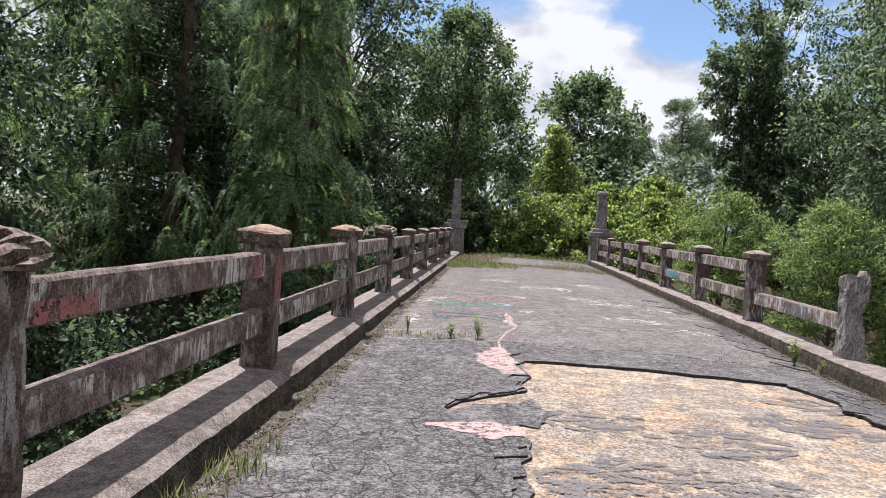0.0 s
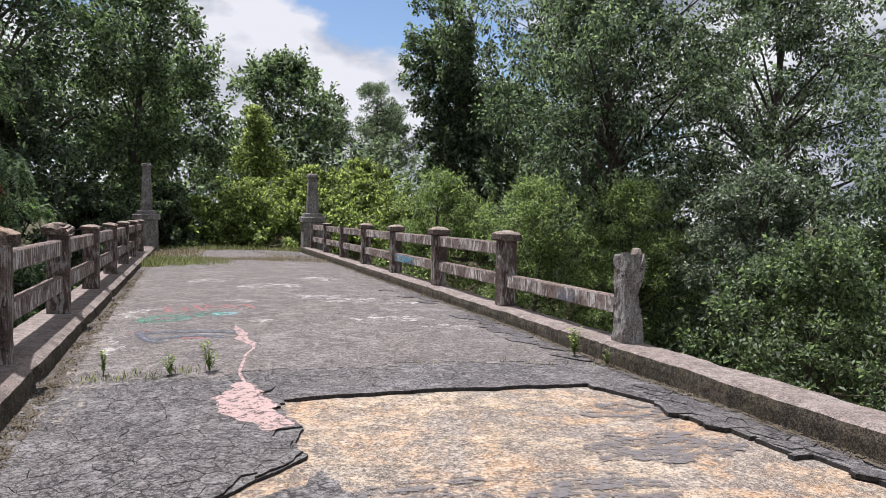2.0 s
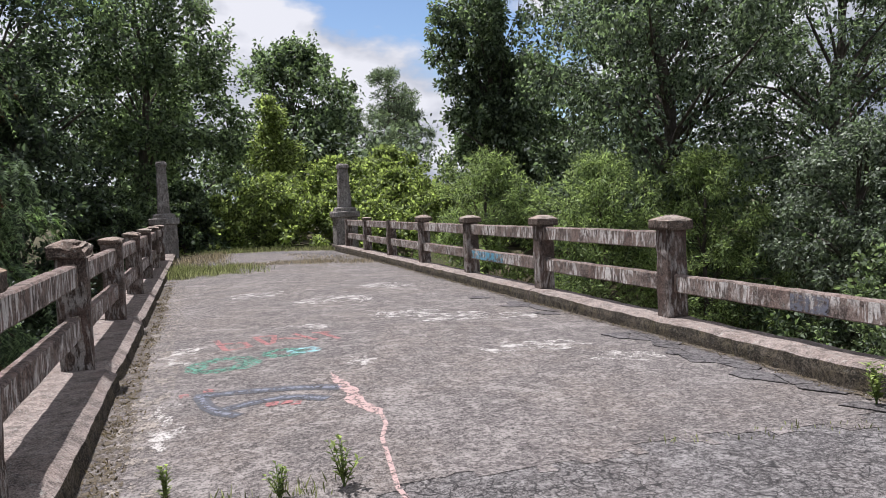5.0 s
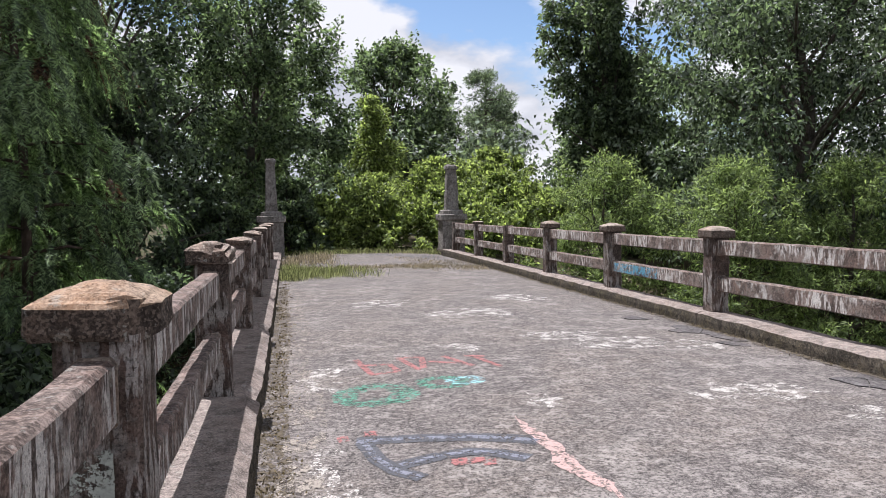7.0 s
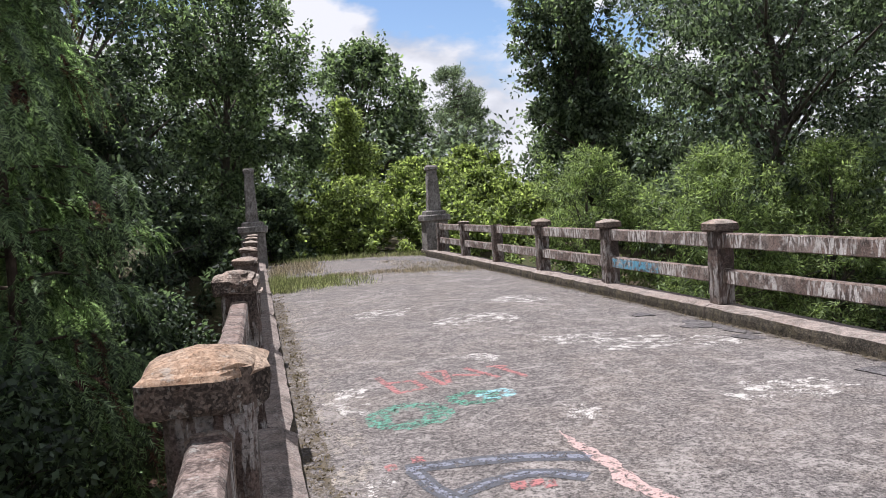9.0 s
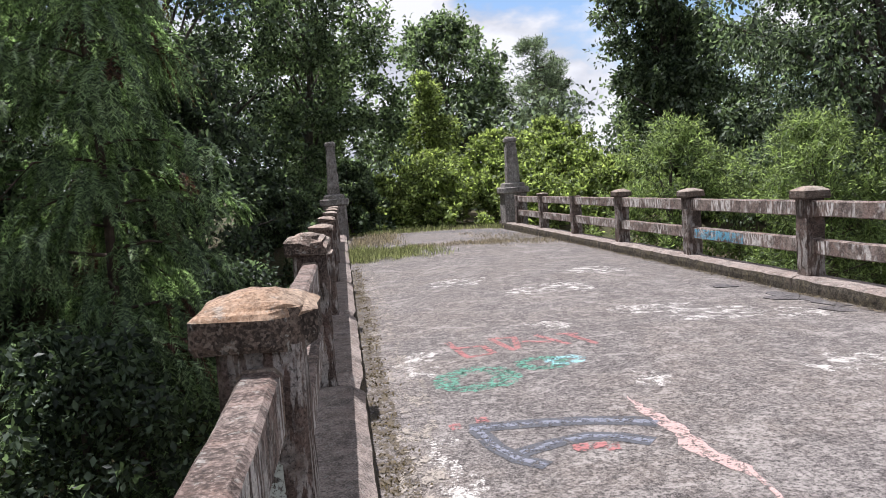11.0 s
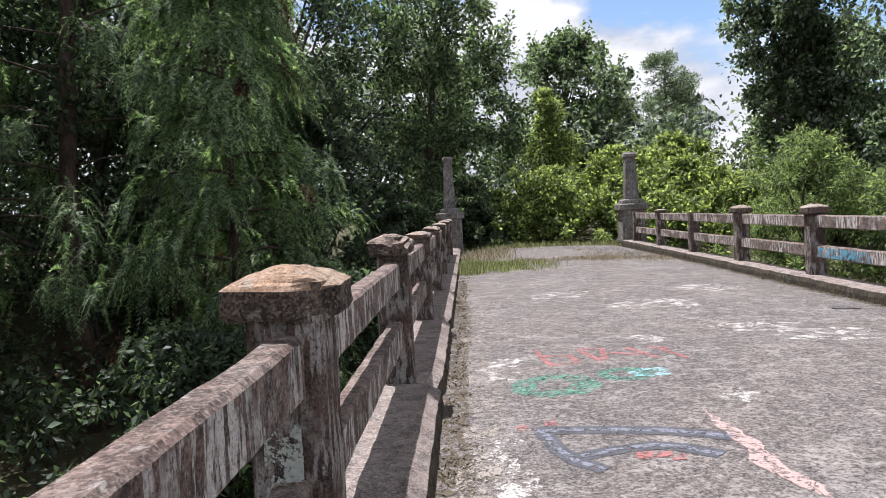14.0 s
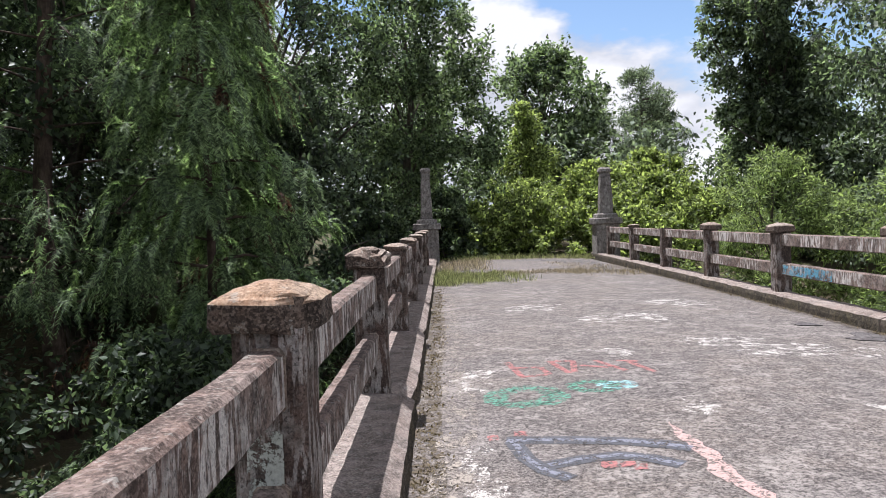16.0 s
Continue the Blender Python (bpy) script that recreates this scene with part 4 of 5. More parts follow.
    wide = (norm * 0.017 * (0.7 + 0.6 * rng.random(len(ln)))[:, None])
    v = np.stack([base - wide, base + wide, base + axis * ln[:, None]], 1).reshape(-1, 3)
    v[:, 2] = np.maximum(v[:, 2], 0.02)
    raw("crown", v, np.arange(len(v)).reshape(-1, 3), [L_CYPRESS, L_RED], e, browned.astype(int))
    return e


def pine(name, x, y, height, radius, label, seed):
    """A far pine: a bare stem with tufts of needles high up."""
    rng = np.random.default_rng(seed)
    gz = ground_z(x, y)
    e = empty(name, x, y, gz, label, "tree")
    pieces = [tube([(0.15 * math.sin(k), 0, height * k / 6) for k in range(7)], [0.26 * (1 - 0.8 * k / 6) for k in range(7)], 7)]
    centres, radii = [], []
    for i in range(64):
        h = 0.5 + 0.5 * rng.random()
        a = rng.random() * 6.283
        r = radius * (1.15 - 0.75 * (h - 0.5) / 0.5) * (0.35 + 0.65 * rng.random())
        c = (r * math.cos(a), r * math.sin(a), height * h)
        centres.append(c)
        radii.append(0.42 + 0.42 * rng.random())
        p = Vector((0, 0, height * h - 0.5))
        pieces.append(tube([p, p.lerp(Vector(c), 0.5) + Vector((0, 0, -0.15)), Vector(c)], [0.06, 0.045, 0.02], 5))
    v, t = joined(pieces)
    raw("trunk", v, t, M_BARK, e)
    v, t = clump_leaves(rng, np.array(centres), np.array(radii), 190, 0.36, 0.8, -0.3, 0.2)
    raw("crown", v, t, L_FAR, e)
    return e


def build_trees():
    # cypresses on the left bank
    c1 = cypress("cypress_tree", -12.0, 22.0, 19.0, 5.4, 3.2, "tall cypress with drooping feathery dark green sprays", 3, 58, 7, 8, 22, 0.03, 0.3, 1.2, 0.38)
    c2 = cypress("cypress_tree", -6.7, 17.8, 14.0, 2.3, 0.4, "cypress with hanging sprays, some browned", 5, 60, 8, 8, 26, 0.06, 0.10)
    copy_thing(c1, pose(-17.5, 17.0, -3.7, 0, 0, 130))
    copy_thing(c2, pose(-8.2, 24.6, -3.4, 0, 0, 200))
    # broadleaf trees round the far end of the bridge
    broadleaf("broadleaf_tree", -3.6, 36.5, 12.6, 3.8, 0.2, L_MID, "tall leafy tree behind the pillar, sunlit at its top", shape="round", clumps=200, per=170, size=0.19, seed=21, trunk=0.24, clump_size=0.72)
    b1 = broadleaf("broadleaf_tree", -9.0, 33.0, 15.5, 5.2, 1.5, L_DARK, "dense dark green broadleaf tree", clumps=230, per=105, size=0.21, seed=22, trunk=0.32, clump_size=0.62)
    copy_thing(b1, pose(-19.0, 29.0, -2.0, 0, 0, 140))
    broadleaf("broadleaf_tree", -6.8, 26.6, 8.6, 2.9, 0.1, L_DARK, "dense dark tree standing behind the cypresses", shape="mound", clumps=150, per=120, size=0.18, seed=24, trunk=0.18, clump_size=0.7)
    # two copies added to shade the left bank, the second out of view
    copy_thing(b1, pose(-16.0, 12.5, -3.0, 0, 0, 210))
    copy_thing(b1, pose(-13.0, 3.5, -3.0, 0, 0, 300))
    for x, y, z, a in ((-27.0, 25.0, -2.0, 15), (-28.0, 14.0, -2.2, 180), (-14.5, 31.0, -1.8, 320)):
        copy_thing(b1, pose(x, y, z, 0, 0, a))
    # the vine-grown tree on the right
    broadleaf("vine_covered_tree", 12.4, 33.5, 11.3, 2.6, 0.2, L_VINE, "tree trunk wrapped from foot to top in dark climbing vines", shape="column", clumps=230, per=125, size=0.20, seed=31, trunk=0.3, clump_size=0.75, lean=(-1.9, 0), droop=0.6)
    broadleaf("oak_tree", 12.5, 35.0, 15.6, 3.0, 12.6, L_MID, "open oak crown with bare crooked limbs against the sky", clumps=46, per=70, size=0.2, seed=33, trunk=0.15, clump_size=0.75, lean=(-1.2, 0), crook=0.1)
    # the big trees on the right bank
    r1 = broadleaf("broadleaf_tree", 15.6, 26.5, 15.5, 5.4, 1.0, L_BANK, "large leafy tree with hanging branches on the creek bank", clumps=210, per=215, size=0.175, seed=41, trunk=0.36, clump_size=0.60, droop=0.8)
    copy_thing(r1, pose(18.5, 33.0, -1.6, 0, 0, 100))
    copy_thing(r1, pose(25.0, 27.0, -2.2, 0, 0, 220))
    copy_thing(r1, pose(23.5, 15.0, -5.0, 0, 0, 20))
    r2 = broadleaf("grey_leaved_tree", 16.6, 18.6, 6.8, 2.3, 0.6, L_GREY, "tree with silvery grey-green leaves", clumps=130, per=150, size=0.13, seed=43, trunk=0.2, clump_size=0.75, droop=0.6)
    copy_thing(r1, pose(20.0, 10.5, -4.4, 0, 0, 150))
    # shrubs that rise beside the bridge
    s1 = broadleaf("shrub", 11.8, 12.0, 4.6, 2.3, 0.5, L_SUNNY, "dense leafy shrub on the creek bank", "shrub", "mound", 120, 120, 0.115, 51, 0.09, clump_size=0.6, group="bank shrubs")
    for x, y, z, a in ((14.2, 6.6, -4.2, 80), (16.0, 14.5, -3.4, 300), (17.5, 9.0, -3.3, 150)):
        copy_thing(s1, pose(x, y, z, 0, 0, a))
    s2 = broadleaf("feathery_shrub", 9.9, 21.8, 6.4, 2.5, 0.8, L_FEATHER, "bright feathery shrub by the railing", "shrub", "mound", 130, 170, 0.15, 53, 0.09, clump_size=0.62, slim=0.24, group="bank shrubs")
    for x, y, z, a in ((7.4, 25.0, -3.4, 120), (13.8, 22.0, -3.6, 250)):
        copy_thing(s2, pose(x, y, z, 0, 0, a))
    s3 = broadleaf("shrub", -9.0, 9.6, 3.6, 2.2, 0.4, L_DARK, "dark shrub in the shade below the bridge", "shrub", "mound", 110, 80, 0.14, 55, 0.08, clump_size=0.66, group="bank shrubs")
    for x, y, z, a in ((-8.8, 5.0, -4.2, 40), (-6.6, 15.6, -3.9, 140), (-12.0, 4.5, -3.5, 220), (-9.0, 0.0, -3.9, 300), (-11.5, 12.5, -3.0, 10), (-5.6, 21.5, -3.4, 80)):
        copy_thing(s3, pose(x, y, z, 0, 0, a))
    # the thicket that closes the road past the bridge
    s4 = broadleaf("bright_bush", 1.6, 34.5, 2.5, 2.3, 0.1, L_BRIGHT, "sunlit yellow-green bush growing over the road", "bush", "mound", 120, 75, 0.18, 57, 0.06, clump_size=0.58, group="road end bushes")
    for x, y, z, a in ((-0.9, 33.4, -0.5, 70), (4.3, 33.8, 0.0, 150), (6.9, 34.6, 0.6, 230), (8.6, 32.2, -0.3, 310), (5.4, 31.6, -0.9, 20), (4.6, 37.0, 1.3, 100), (7.6, 38.5, 1.9, 190), (2.0, 39.0, 0.7, 280)):
        copy_thing(s4, pose(x, y, z, 0, 0, a))
    s5 = broadleaf("dark_bush", -2.2, 32.0, 2.7, 1.4, 0.1, L_MID, "leafy green bush beside the pillar", "bush", "mound", 100, 100, 0.15, 59, 0.05, clump_size=0.65, group="road end bushes")
    copy_thing(s5, pose(-4.6, 31.0, -0.3, 0, 0, 90))
    copy_thing(s5, pose(-5.2, 33.6, -0.2, 0, 0, 190))
    # trees beyond the thicket
    f1 = broadleaf("broadleaf_tree", 5.8, 58.0, 14.0, 4.6, 2.0, L_MID, "far round-headed green tree", clumps=160, per=110, size=0.32, seed=61, trunk=0.3, clump_size=0.75)
    broadleaf("young_tree", 2.6, 45.0, 8.0, 2.2, 0.8, L_BRIGHT, "slender yellow-green young tree", shape="cone", clumps=80, per=150, size=0.2, seed=63, trunk=0.12)
    copy_thing(f1, pose(-3.5, 56.0, -1.5, 0, 0, 160))
    copy_thing(f1, pose(21.0, 50.0, -2.5, 0, 0, 240))
    pine("pine_tree", 18.6, 78.0, 16.5, 4.2, "far pine with tufted needles on a bare stem", 71)
    pine("pine_tree", 14.0, 80.0, 14.0, 3.6, "far pine beside a taller one", 72)
    pine("pine_tree", 21.5, 84.0, 15.0, 3.8, "far pine in a group of three", 73)
    copy_thing(b1, pose(-14.0, 27.0, -2.6, 0, 0, 75))
    # undergrowth that fills both banks
    rng = np.random.default_rng(83)
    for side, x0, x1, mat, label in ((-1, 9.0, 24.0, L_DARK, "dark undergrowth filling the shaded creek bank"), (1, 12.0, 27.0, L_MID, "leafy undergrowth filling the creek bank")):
        cs, rs = [], []
        for i in range(330):
            x, y = side * (x0 + (x1 - x0) * rng.random()), -2 + 42 * rng.random()
            cs.append((x, y, ground_z(x, y) + 0.2 + 4.6 * rng.random() ** 1.5 * (0.35 + 0.65 * min(1.0, (abs(x) - x0) / 6))))
            rs.append(0.55 + 0.6 * rng.random())
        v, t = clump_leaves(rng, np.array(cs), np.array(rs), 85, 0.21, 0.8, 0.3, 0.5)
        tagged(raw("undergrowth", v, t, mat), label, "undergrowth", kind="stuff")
    # far woods all round
    rng = np.random.default_rng(81)
    cs, rs = [], []
    for i in range(640):
        a = radians(-100 + 205 * rng.random())
        d = 46 + 34 * rng.random()
        x, y = d * math.sin(a), d * math.cos(a)
        near_gap = abs(math.degrees(a) - 6) < 12
        top = 8.0 if near_gap else 15.0
        cs.append((x, y, -1.5 + top * rng.random() ** 0.8))
        rs.append(1.3 + 1.5 * rng.random())
    v, t = clump_leaves(rng, np.array(cs), np.array(rs), 115, 0.38, 0.8, 0.2, 0.6)
    far = raw("far_woods", v, t, L_FAR)
    tagged(far, "distant green woods closing the view", "woods", kind="stuff")


build_trees()


# ---------------- marks on the road ----------------
def decal(name, outline, material, label, category, lift=0.005, rough=0.0):
    """A thin coat of paint on the road, cut to an outline."""
    pts = []
    for (ax, ay), (bx, by) in zip(outline, outline[1:] + outline[:1]):
        n = max(1, int(math.hypot(bx - ax, by - ay) / 0.03))
        for i in range(n):
            x, y = ax + (bx - ax) * i / n, ay + (by - ay) * i / n
            p = Vector((x * 7, y * 7, 1))
            q = Vector((x * 28, y * 28, 6))
            pts.append((x + rough * (noise.noise(p) + 0.5 * noise.noise(q)), y + rough * (noise.noise(p + Vector((0, 0, 9))) + 0.5 * noise.noise(q + Vector((0, 0, 9))))))
    bm = bmesh.new()
    f = bm.faces.new([bm.verts.new((x, y, deck_z(x, y) + lift)) for x, y in pts])
    bmesh.ops.triangulate(bm, faces=[f])
    return tagged(part(name, bm, material), label, category, kind="structure")


def stroke(name, points, width, material, label, category, lift=0.006):
    """A band of paint along a line."""
    bm = bmesh.new()
    ps = []
    for (ax, ay), (bx, by) in zip(points, points[1:]):
        n = max(1, int(math.hypot(bx - ax, by - ay) / 0.06))
        ps += [(ax + (bx - ax) * i / n, ay + (by - ay) * i / n) for i in range(n)]
    ps.append(points[-1])
    row = []
    for i, (x, y) in enumerate(ps):
        px, py = ps[max(0, i - 1)]
        qx, qy = ps[min(len(ps) - 1, i + 1)]
        d = math.hypot(qx - px, qy - py) or 1
        nx, ny = -(qy - py) / d * width / 2, (qx - px) / d * width / 2
        row.append((bm.verts.new((x + nx, y + ny, deck_z(x + nx, y + ny) + lift)), bm.verts.new((x - nx, y - ny, deck_z(x - nx, y - ny) + lift))))
    for a, b in zip(row, row[1:]):
        bm.faces.new((a[0], b[0], b[1], a[1]))
    return tagged(part(name, bm, material), label, category, kind="structure")


def loops(cx, cy, rx, ry, turns, seed):
    """A scribbled ring: several ragged rounds of one line."""
    rr = random.Random(seed)
    pts = []
    for i in range(int(turns * 18)):
        a = i * 2 * math.pi / 18
        k = 0.35 + 0.7 * rr.random() ** 0.6
        pts.append((cx + rx * k * math.cos(a), cy + ry * k * math.sin(a)))
    return pts


def build_marks():
    decal("pink_patch", [(-0.74, 8.74), (-0.69, 8.48), (-0.64, 8.18), (-0.65, 7.91), (-0.67, 7.68), (-0.61, 7.52), (-0.66, 7.40), (-0.74, 7.60), (-0.79, 7.81), (-0.75, 7.97), (-0.77, 8.22), (-0.79, 8.46)], M_PINK, "flaking pink paint on the grey topping", "paint patch", 0.0035, 0.035)
    stroke("pink_line", [(-0.63, 7.48), (-0.66, 7.2), (-0.75, 6.95), (-0.80, 6.6), (-0.86, 6.2), (-0.84, 5.75)], 0.028, M_PINK, "thin pink filler along a crack", "paint line", 0.0045)
    decal("pink_patch", [(-0.86, 5.9), (-0.78, 5.7), (-0.73, 5.35), (-0.66, 4.95), (-0.65, 4.5), (-0.74, 4.45), (-0.92, 4.7), (-1.07, 4.95), (-1.07, 5.4)], M_PINK, "pink mortar patch on the dark asphalt", "paint patch", 0.0045, 0.07)
    decal("pink_patch", [(-1.4, 2.7), (-0.95, 2.83), (-0.70, 2.74), (-0.72, 2.55), (-0.98, 2.45), (-1.2, 2.58)], M_PINK, "pink mortar patch beside the bare concrete", "paint patch", 0.0045, 0.07)
    # sprayed signs on the topping
    up = [(-1.82, 8.55), (-1.43, 8.49), (-1.11, 8.41), (-0.88, 8.31), (-0.75, 8.23)]
    leg = [(-1.78, 8.52), (-1.73, 8.19), (-1.65, 7.98), (-1.53, 7.85)]
    low = [(-1.62, 8.06), (-1.41, 8.13), (-1.2, 8.17), (-1.04, 8.10), (-0.90, 7.97)]
    for pts, w in ((up, 0.15), (leg, 0.11), (low, 0.13)):
        stroke("sprayed_stroke", pts, w, M_BLACK, "soft grey-black sprayed stroke on the road", "graffiti", 0.003)
        stroke("sprayed_stroke", pts, w * 0.4, M_SILVER, "blue-grey sprayed line within a darker stroke", "graffiti", 0.0045)
    stroke("sprayed_scrawl", loops(-1.57, 9.63, 0.33, 0.34, 9, 1), 0.035, M_GREEN, "ragged green sprayed ring", "graffiti", 0.003)
    stroke("sprayed_scrawl", loops(-1.0, 9.83, 0.22, 0.2, 8, 2), 0.035, M_GREEN, "ragged green sprayed ring", "graffiti", 0.003)
    stroke("sprayed_scrawl", loops(-0.80, 9.84, 0.16, 0.13, 5, 3), 0.03, M_CYAN, "pale cyan sprayed scrawl", "graffiti", 0.0045)
    bars = (((-1.60, 10.98), (-1.52, 10.30), (-1.30, 10.34)), ((-1.57, 10.70), (-1.32, 10.66), (-1.28, 10.34)), ((-1.2, 10.92), (-1.1, 10.35)), ((-1.15, 10.9), (-0.98, 10.85), (-1.05, 10.4)), ((-0.95, 10.66), (-0.72, 10.52)),
            ((-0.78, 10.86), (-0.60, 10.36)), ((-0.58, 10.8), (-0.40, 10.72)), ((-0.5, 10.78), (-0.37, 10.25)))
    for pts in bars:
        stroke("sprayed_mark", list(pts), 0.06, M_RED, "faded red sprayed stroke on the road", "graffiti", 0.003)
    for x, y in ((-1.89, 8.62), (-1.72, 8.68), (-1.29, 8.02), (-1.20, 8.02), (-1.12, 7.96)):
        decal("sprayed_mark", [(x - 0.045, y - 0.05), (x + 0.04, y - 0.04), (x + 0.05, y + 0.05), (x - 0.03, y + 0.05)], M_RED, "small red sprayed blot on the road", "graffiti", 0.004, 0.03)
    # pale worn places
    rr = random.Random(8)
    for x, y, w, h in ((-0.51, 11.2, 0.22, 0.22), (-0.39, 9.03, 0.14, 0.16), (-1.95, 10.3, 0.18, 0.35), (1.19, 11.1, 0.6, 0.25), (0.77, 11.7, 0.45, 0.2), (-2.0, 8.0, 0.10, 0.45), (1.3, 9.0, 0.5, 0.16), (1.8, 8.25, 0.35, 0.14), (2.0, 10.9, 0.3, 0.2), (0.2, 13.6, 0.6, 0.3), (-0.9, 15.0, 0.5, 0.3), (1.4, 15.2, 0.5, 0.3)):
        ring = [(x + w * (0.7 + 0.5 * rr.random()) * math.cos(i * 0.52), y + 1.5 * h * (0.7 + 0.5 * rr.random()) * math.sin(i * 0.52)) for i in range(12)]
        decal("worn_patch", ring, M_WHITE, "pale scuffed patch on the grey topping", "worn patch", 0.0025, 0.12)
    decal("asphalt_patch", [(-1.3, 22.6), (0.2, 22.2), (1.6, 22.5), (2.4, 22.9), (2.6, 27.8), (1.0, 28.5), (-1.2, 28.3), (-1.7, 25.5)], M_SLAB, "dark asphalt left at the far end of the bridge", "asphalt patch", 0.006, 0.3)
    # tar left on the bare concrete
    for x, y, w, h in ((0.1, 1.9, 0.7, 0.45), (1.5, 3.6, 0.6, 0.35), (0.9, 0.8, 0.9, 0.5), (1.7, 1.6, 0.7, 0.7), (-0.2, 3.2, 0.4, 0.3), (0.7, 2.9, 0.6, 0.35), (1.9, 4.4, 0.45, 0.25), (0.2, -0.5, 0.8, 0.6), (1.6, -0.3, 0.9, 0.7)):
        ring = [(x + w * (0.75 + 0.4 * rr.random()) * math.cos(i * 0.52), y + h * (0.75 + 0.4 * rr.random()) * math.sin(i * 0.52)) for i in range(12)]
        decal("tar_film", ring, M_GREYPATCH, "thin grey tar film worn through to bare concrete", "tar film", low_z(x, y) - deck_z(x, y) + 0.008, 0.12)
    decal("asphalt_patch", [(-1.22, 3.16), (-1.05, 3.38), (-0.72, 3.52), (-0.58, 3.72), (-0.50, 3.2), (-0.60, 2.86), (-0.95, 2.98)], M_SLAB, "grey asphalt worn thin below the broken edge", "asphalt patch", -0.024, 0.05)
    # dirt gathered along the kerbs
    stroke("kerb_dirt", [(-2.32 + 0.03 * math.sin(i), -1.0 + i) for i in range(20)], 0.22, M_DIRT, "brown dirt gathered at the foot of the kerb", "dirt", 0.005)
    stroke("kerb_grit", [(-2.13 + 0.05 * math.sin(i * 1.7), 5.0 + i) for i in range(14)], 0.26, M_PALE_DIRT, "pale flaking grit beside the kerb", "dirt", 0.0065)
    stroke("kerb_dirt", [(xr(1.0 + i) - 0.335 + 0.02 * math.sin(i), 1.0 + i) for i in range(26)], 0.13, M_DIRT, "brown dirt gathered at the foot of the kerb", "dirt", 0.012)


build_marks()


# ---------------- grass and weeds ----------------
def blades(name, spots, material, label, category, kind="", z_of=deck_z, lean=0.35, width=0.007):
    """Tufts of grass at spots of (x, y, count, spread, height)."""
    rng = np.random.default_rng(91)
    base, axis, ln = [], [], []
    for x, y, n, s, h in spots:
        p = rng.normal(size=(n, 2)) * s
        zs = np.array([z_of(x + a, y + b) - 0.005 for a, b in p])
        base.append(np.column_stack([x + p[:, 0], y + p[:, 1], zs]))
        axis.append(unit(np.column_stack([rng.normal(size=(n, 2)) * lean, np.ones(n)])))
        ln.append(h * (0.4 + 0.8 * rng.random(n)))
    base, axis, ln = np.concatenate(base), np.concatenate(axis), np.concatenate(ln)
    v, t = leaf_arrays(base, axis, rng.normal(size=base.shape), ln, np.full(len(ln), width) + 0.02 * ln, 0.2)
    return tagged(raw(name, v, t, material), label, category, kind=kind)


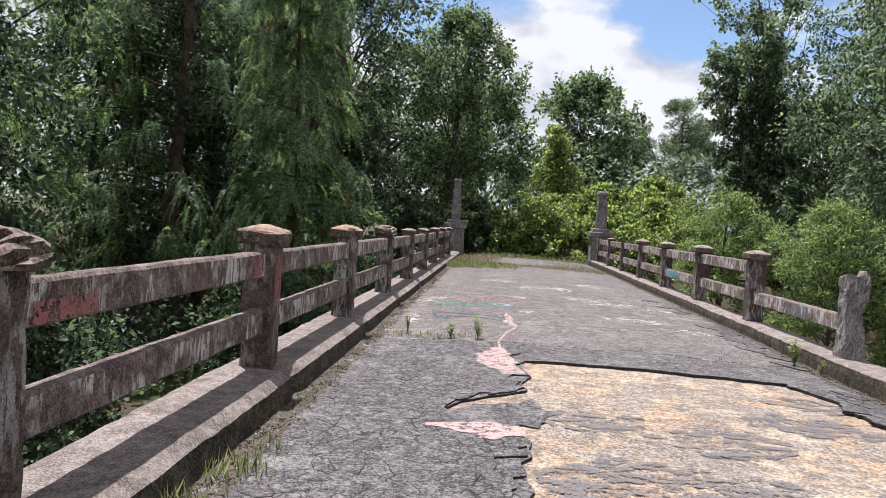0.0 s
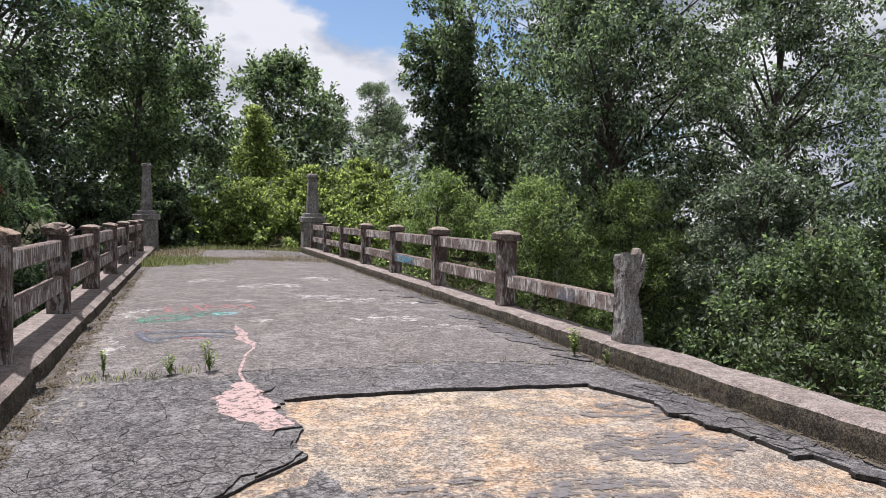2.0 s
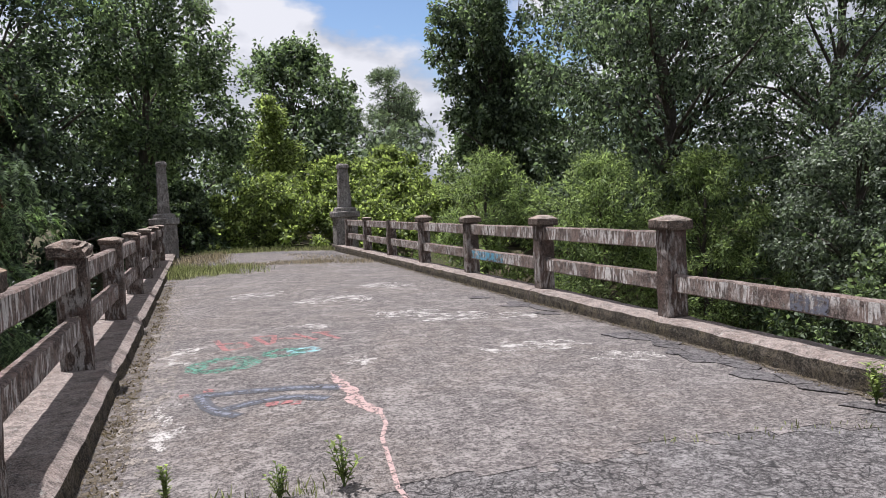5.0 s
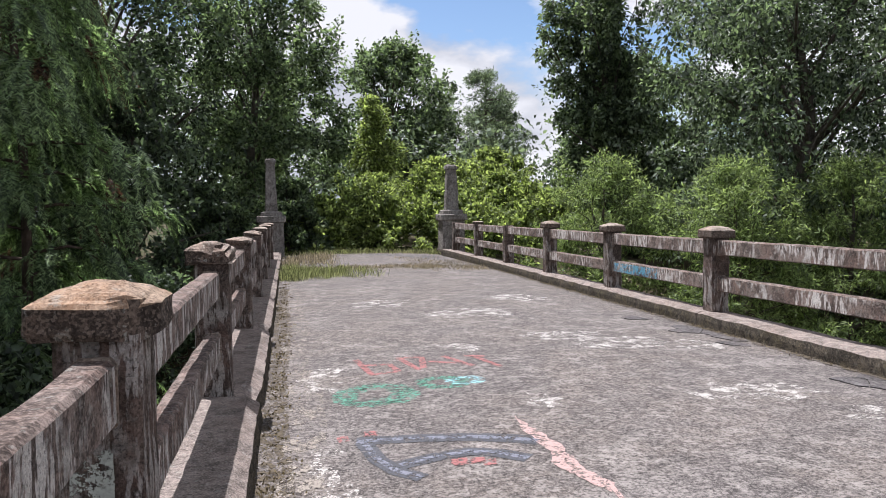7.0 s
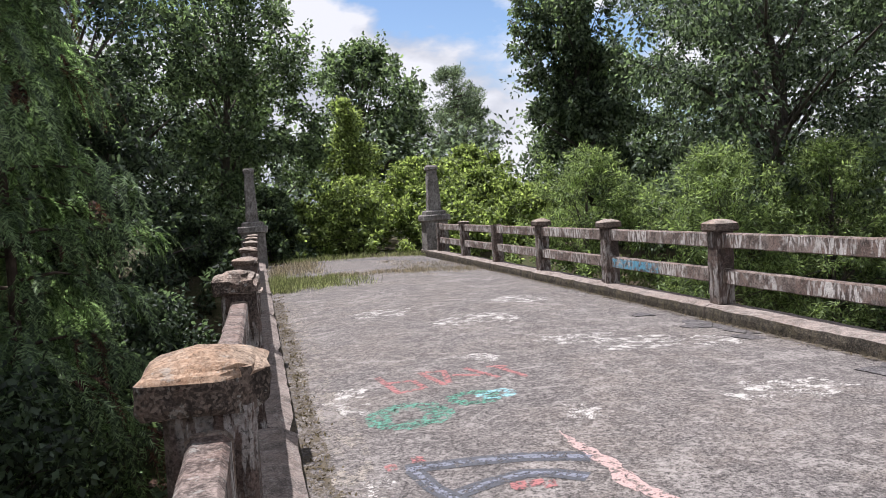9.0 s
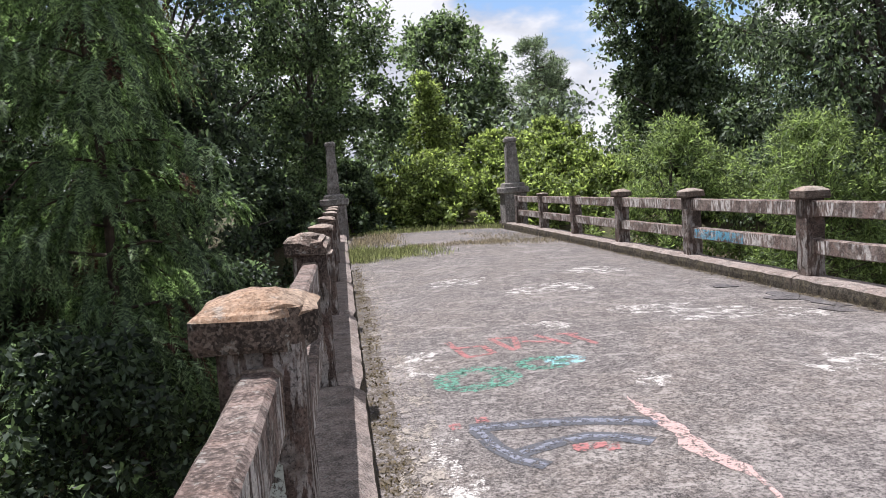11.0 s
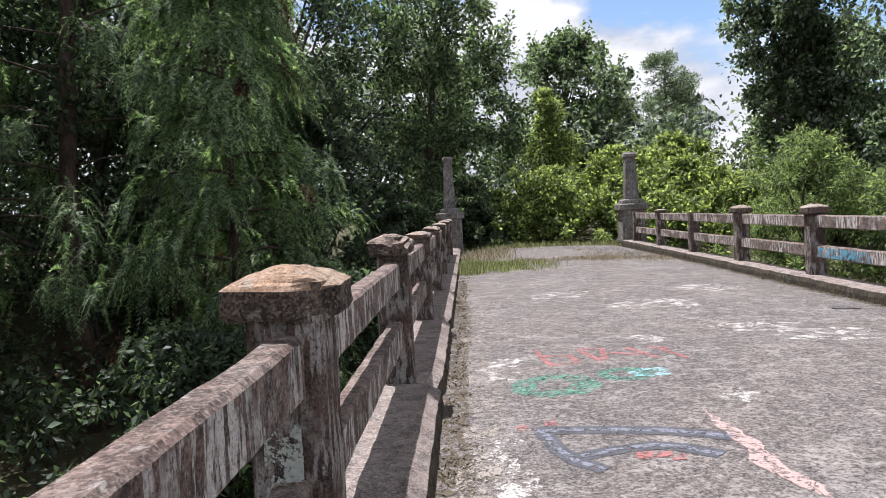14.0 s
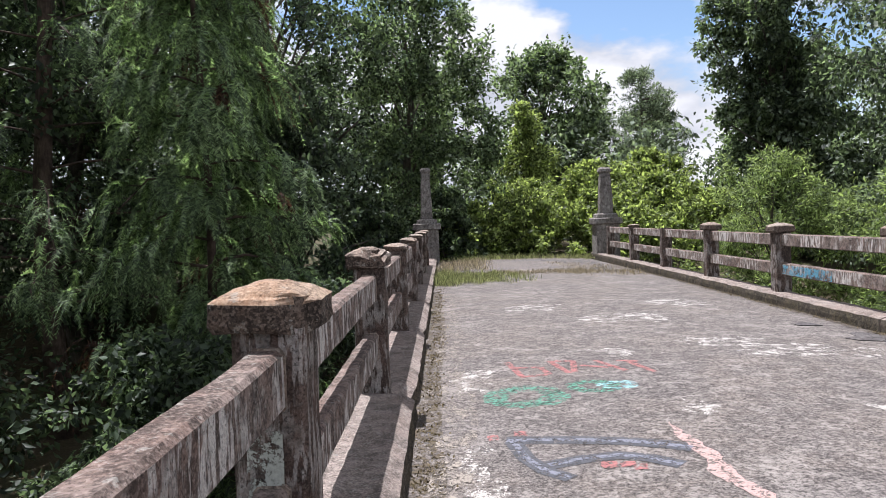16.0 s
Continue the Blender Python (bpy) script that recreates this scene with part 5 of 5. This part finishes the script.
def build_grass():
    random.seed(5)
    spots, dry = [], []
    for i in range(260):
        u = random.random()
        x, y = -2.35 + 2.2 * u * random.random(), 19.2 + 2.2 * random.random() + 3.0 * (1 - u) * random.random()
        spots.append((x, y, 26, 0.10, 0.12 + 0.1 * random.random()))
    for i in range(120):
        dry.append((-2.3 + 5.0 * random.random(), 21.4 + 1.2 * random.random(), 30, 0.16, 0.11))
        dry.append((1.0 + 1.7 * random.random(), 20.5 + 6 * random.random(), 12, 0.12, 0.09))
        dry.append((-2.3 + 1.3 * random.random(), 23.5 + 5 * random.random(), 18, 0.14, 0.2))
    for i in range(90):
        spots.append((-2.4 + 6.0 * random.random(), 28.6 + 1.5 * random.random(), 24, 0.16, 0.22))
    blades("road_grass", spots, L_GRASS, "low green grass growing out of the road by the kerb", "grass", "stuff")
    blades("dry_grass", dry, L_DRY, "dry straw-coloured grass on the old road", "grass", "stuff")
    moss = []
    for i in range(240):
        moss.append((-2.36 + 0.10 * random.random(), 1.0 + 18 * random.random(), 14, 0.05, 0.035))
        my = 2.0 + 20 * random.random()
        moss.append((xr(my) - 0.34 + 0.07 * random.random(), my, 14, 0.04, 0.035))
    blades("kerb_moss", moss, L_MOSS, "dry moss and litter along the foot of the kerbs", "moss", "stuff", deck_z, 1.2, 0.012)
    blades("grass_tuft", [(-2.27, 1.6, 90, 0.10, 0.15), (-2.3, 1.1, 70, 0.08, 0.14), (-2.22, 2.0, 30, 0.06, 0.1)], L_GRASS, "tuft of green grass at the kerb", "grass", "stuff")
    crack = [(-2.1 + 0.13 * i + 0.05 * random.random(), 6.2 + 0.25 * random.random(), 26, 0.06, 0.08) for i in range(7)]
    crack += [(0.7 + 0.22 * i, 6.2 - 0.03 * i, 9, 0.05, 0.05) for i in range(9)]
    blades("crack_grass", crack, L_GRASS, "short grass in a crack of the road", "grass", "stuff")


build_grass()


def weed(x, y, h, n, seed, label):
    """A small weed: thin stems with pairs of leaves."""
    rng = np.random.default_rng(seed)
    e = empty("weed", x, y, deck_z(x, y), label, "weed", "road weeds")
    pieces, base, axis = [], [], []
    for i in range(n):
        a = rng.random() * 6.283
        s = 0.22 * h * rng.random()
        top = Vector((s * math.cos(a) * 1.6, s * math.sin(a) * 1.6, h * (0.6 + 0.5 * rng.random())))
        pieces.append(tube([(0, 0, 0), top * 0.5 + Vector((0, 0, 0.04 * h)), top], [0.004, 0.003, 0.0015], 4))
        for k in range(16):
            u = 0.2 + 0.8 * k / 15
            base.append(np.array(top) * u)
            axis.append(unit(np.array([math.cos(k * 2.4), math.sin(k * 2.4), 0.5]) + rng.normal(size=3) * 0.2))
    for v, t in pieces:
        raw("stem", *joined([(v, t)]), L_BRIGHT, e)
    ln = h * 0.19 * (0.6 + 0.6 * rng.random(len(base)))
    v, t = leaf_arrays(np.array(base), np.array(axis), np.tile(np.array([0, 0, 1.0]), (len(base), 1)), ln, ln * 0.5)
    raw("leaves", v, t, L_BRIGHT, e)
    return e


weed(-1.42, 6.32, 0.2, 6, 1, "small green weed in a road crack")
weed(-1.10, 6.34, 0.24, 6, 2, "small green weed in a road crack")
weed(-1.95, 6.5, 0.20, 6, 3, "low green weed in a road crack")
weed(2.5, 6.35, 0.28, 7, 4, "leafy weed at the foot of the kerb")
weed(2.6, 5.9, 0.16, 6, 5, "leafy weed at the foot of the kerb")
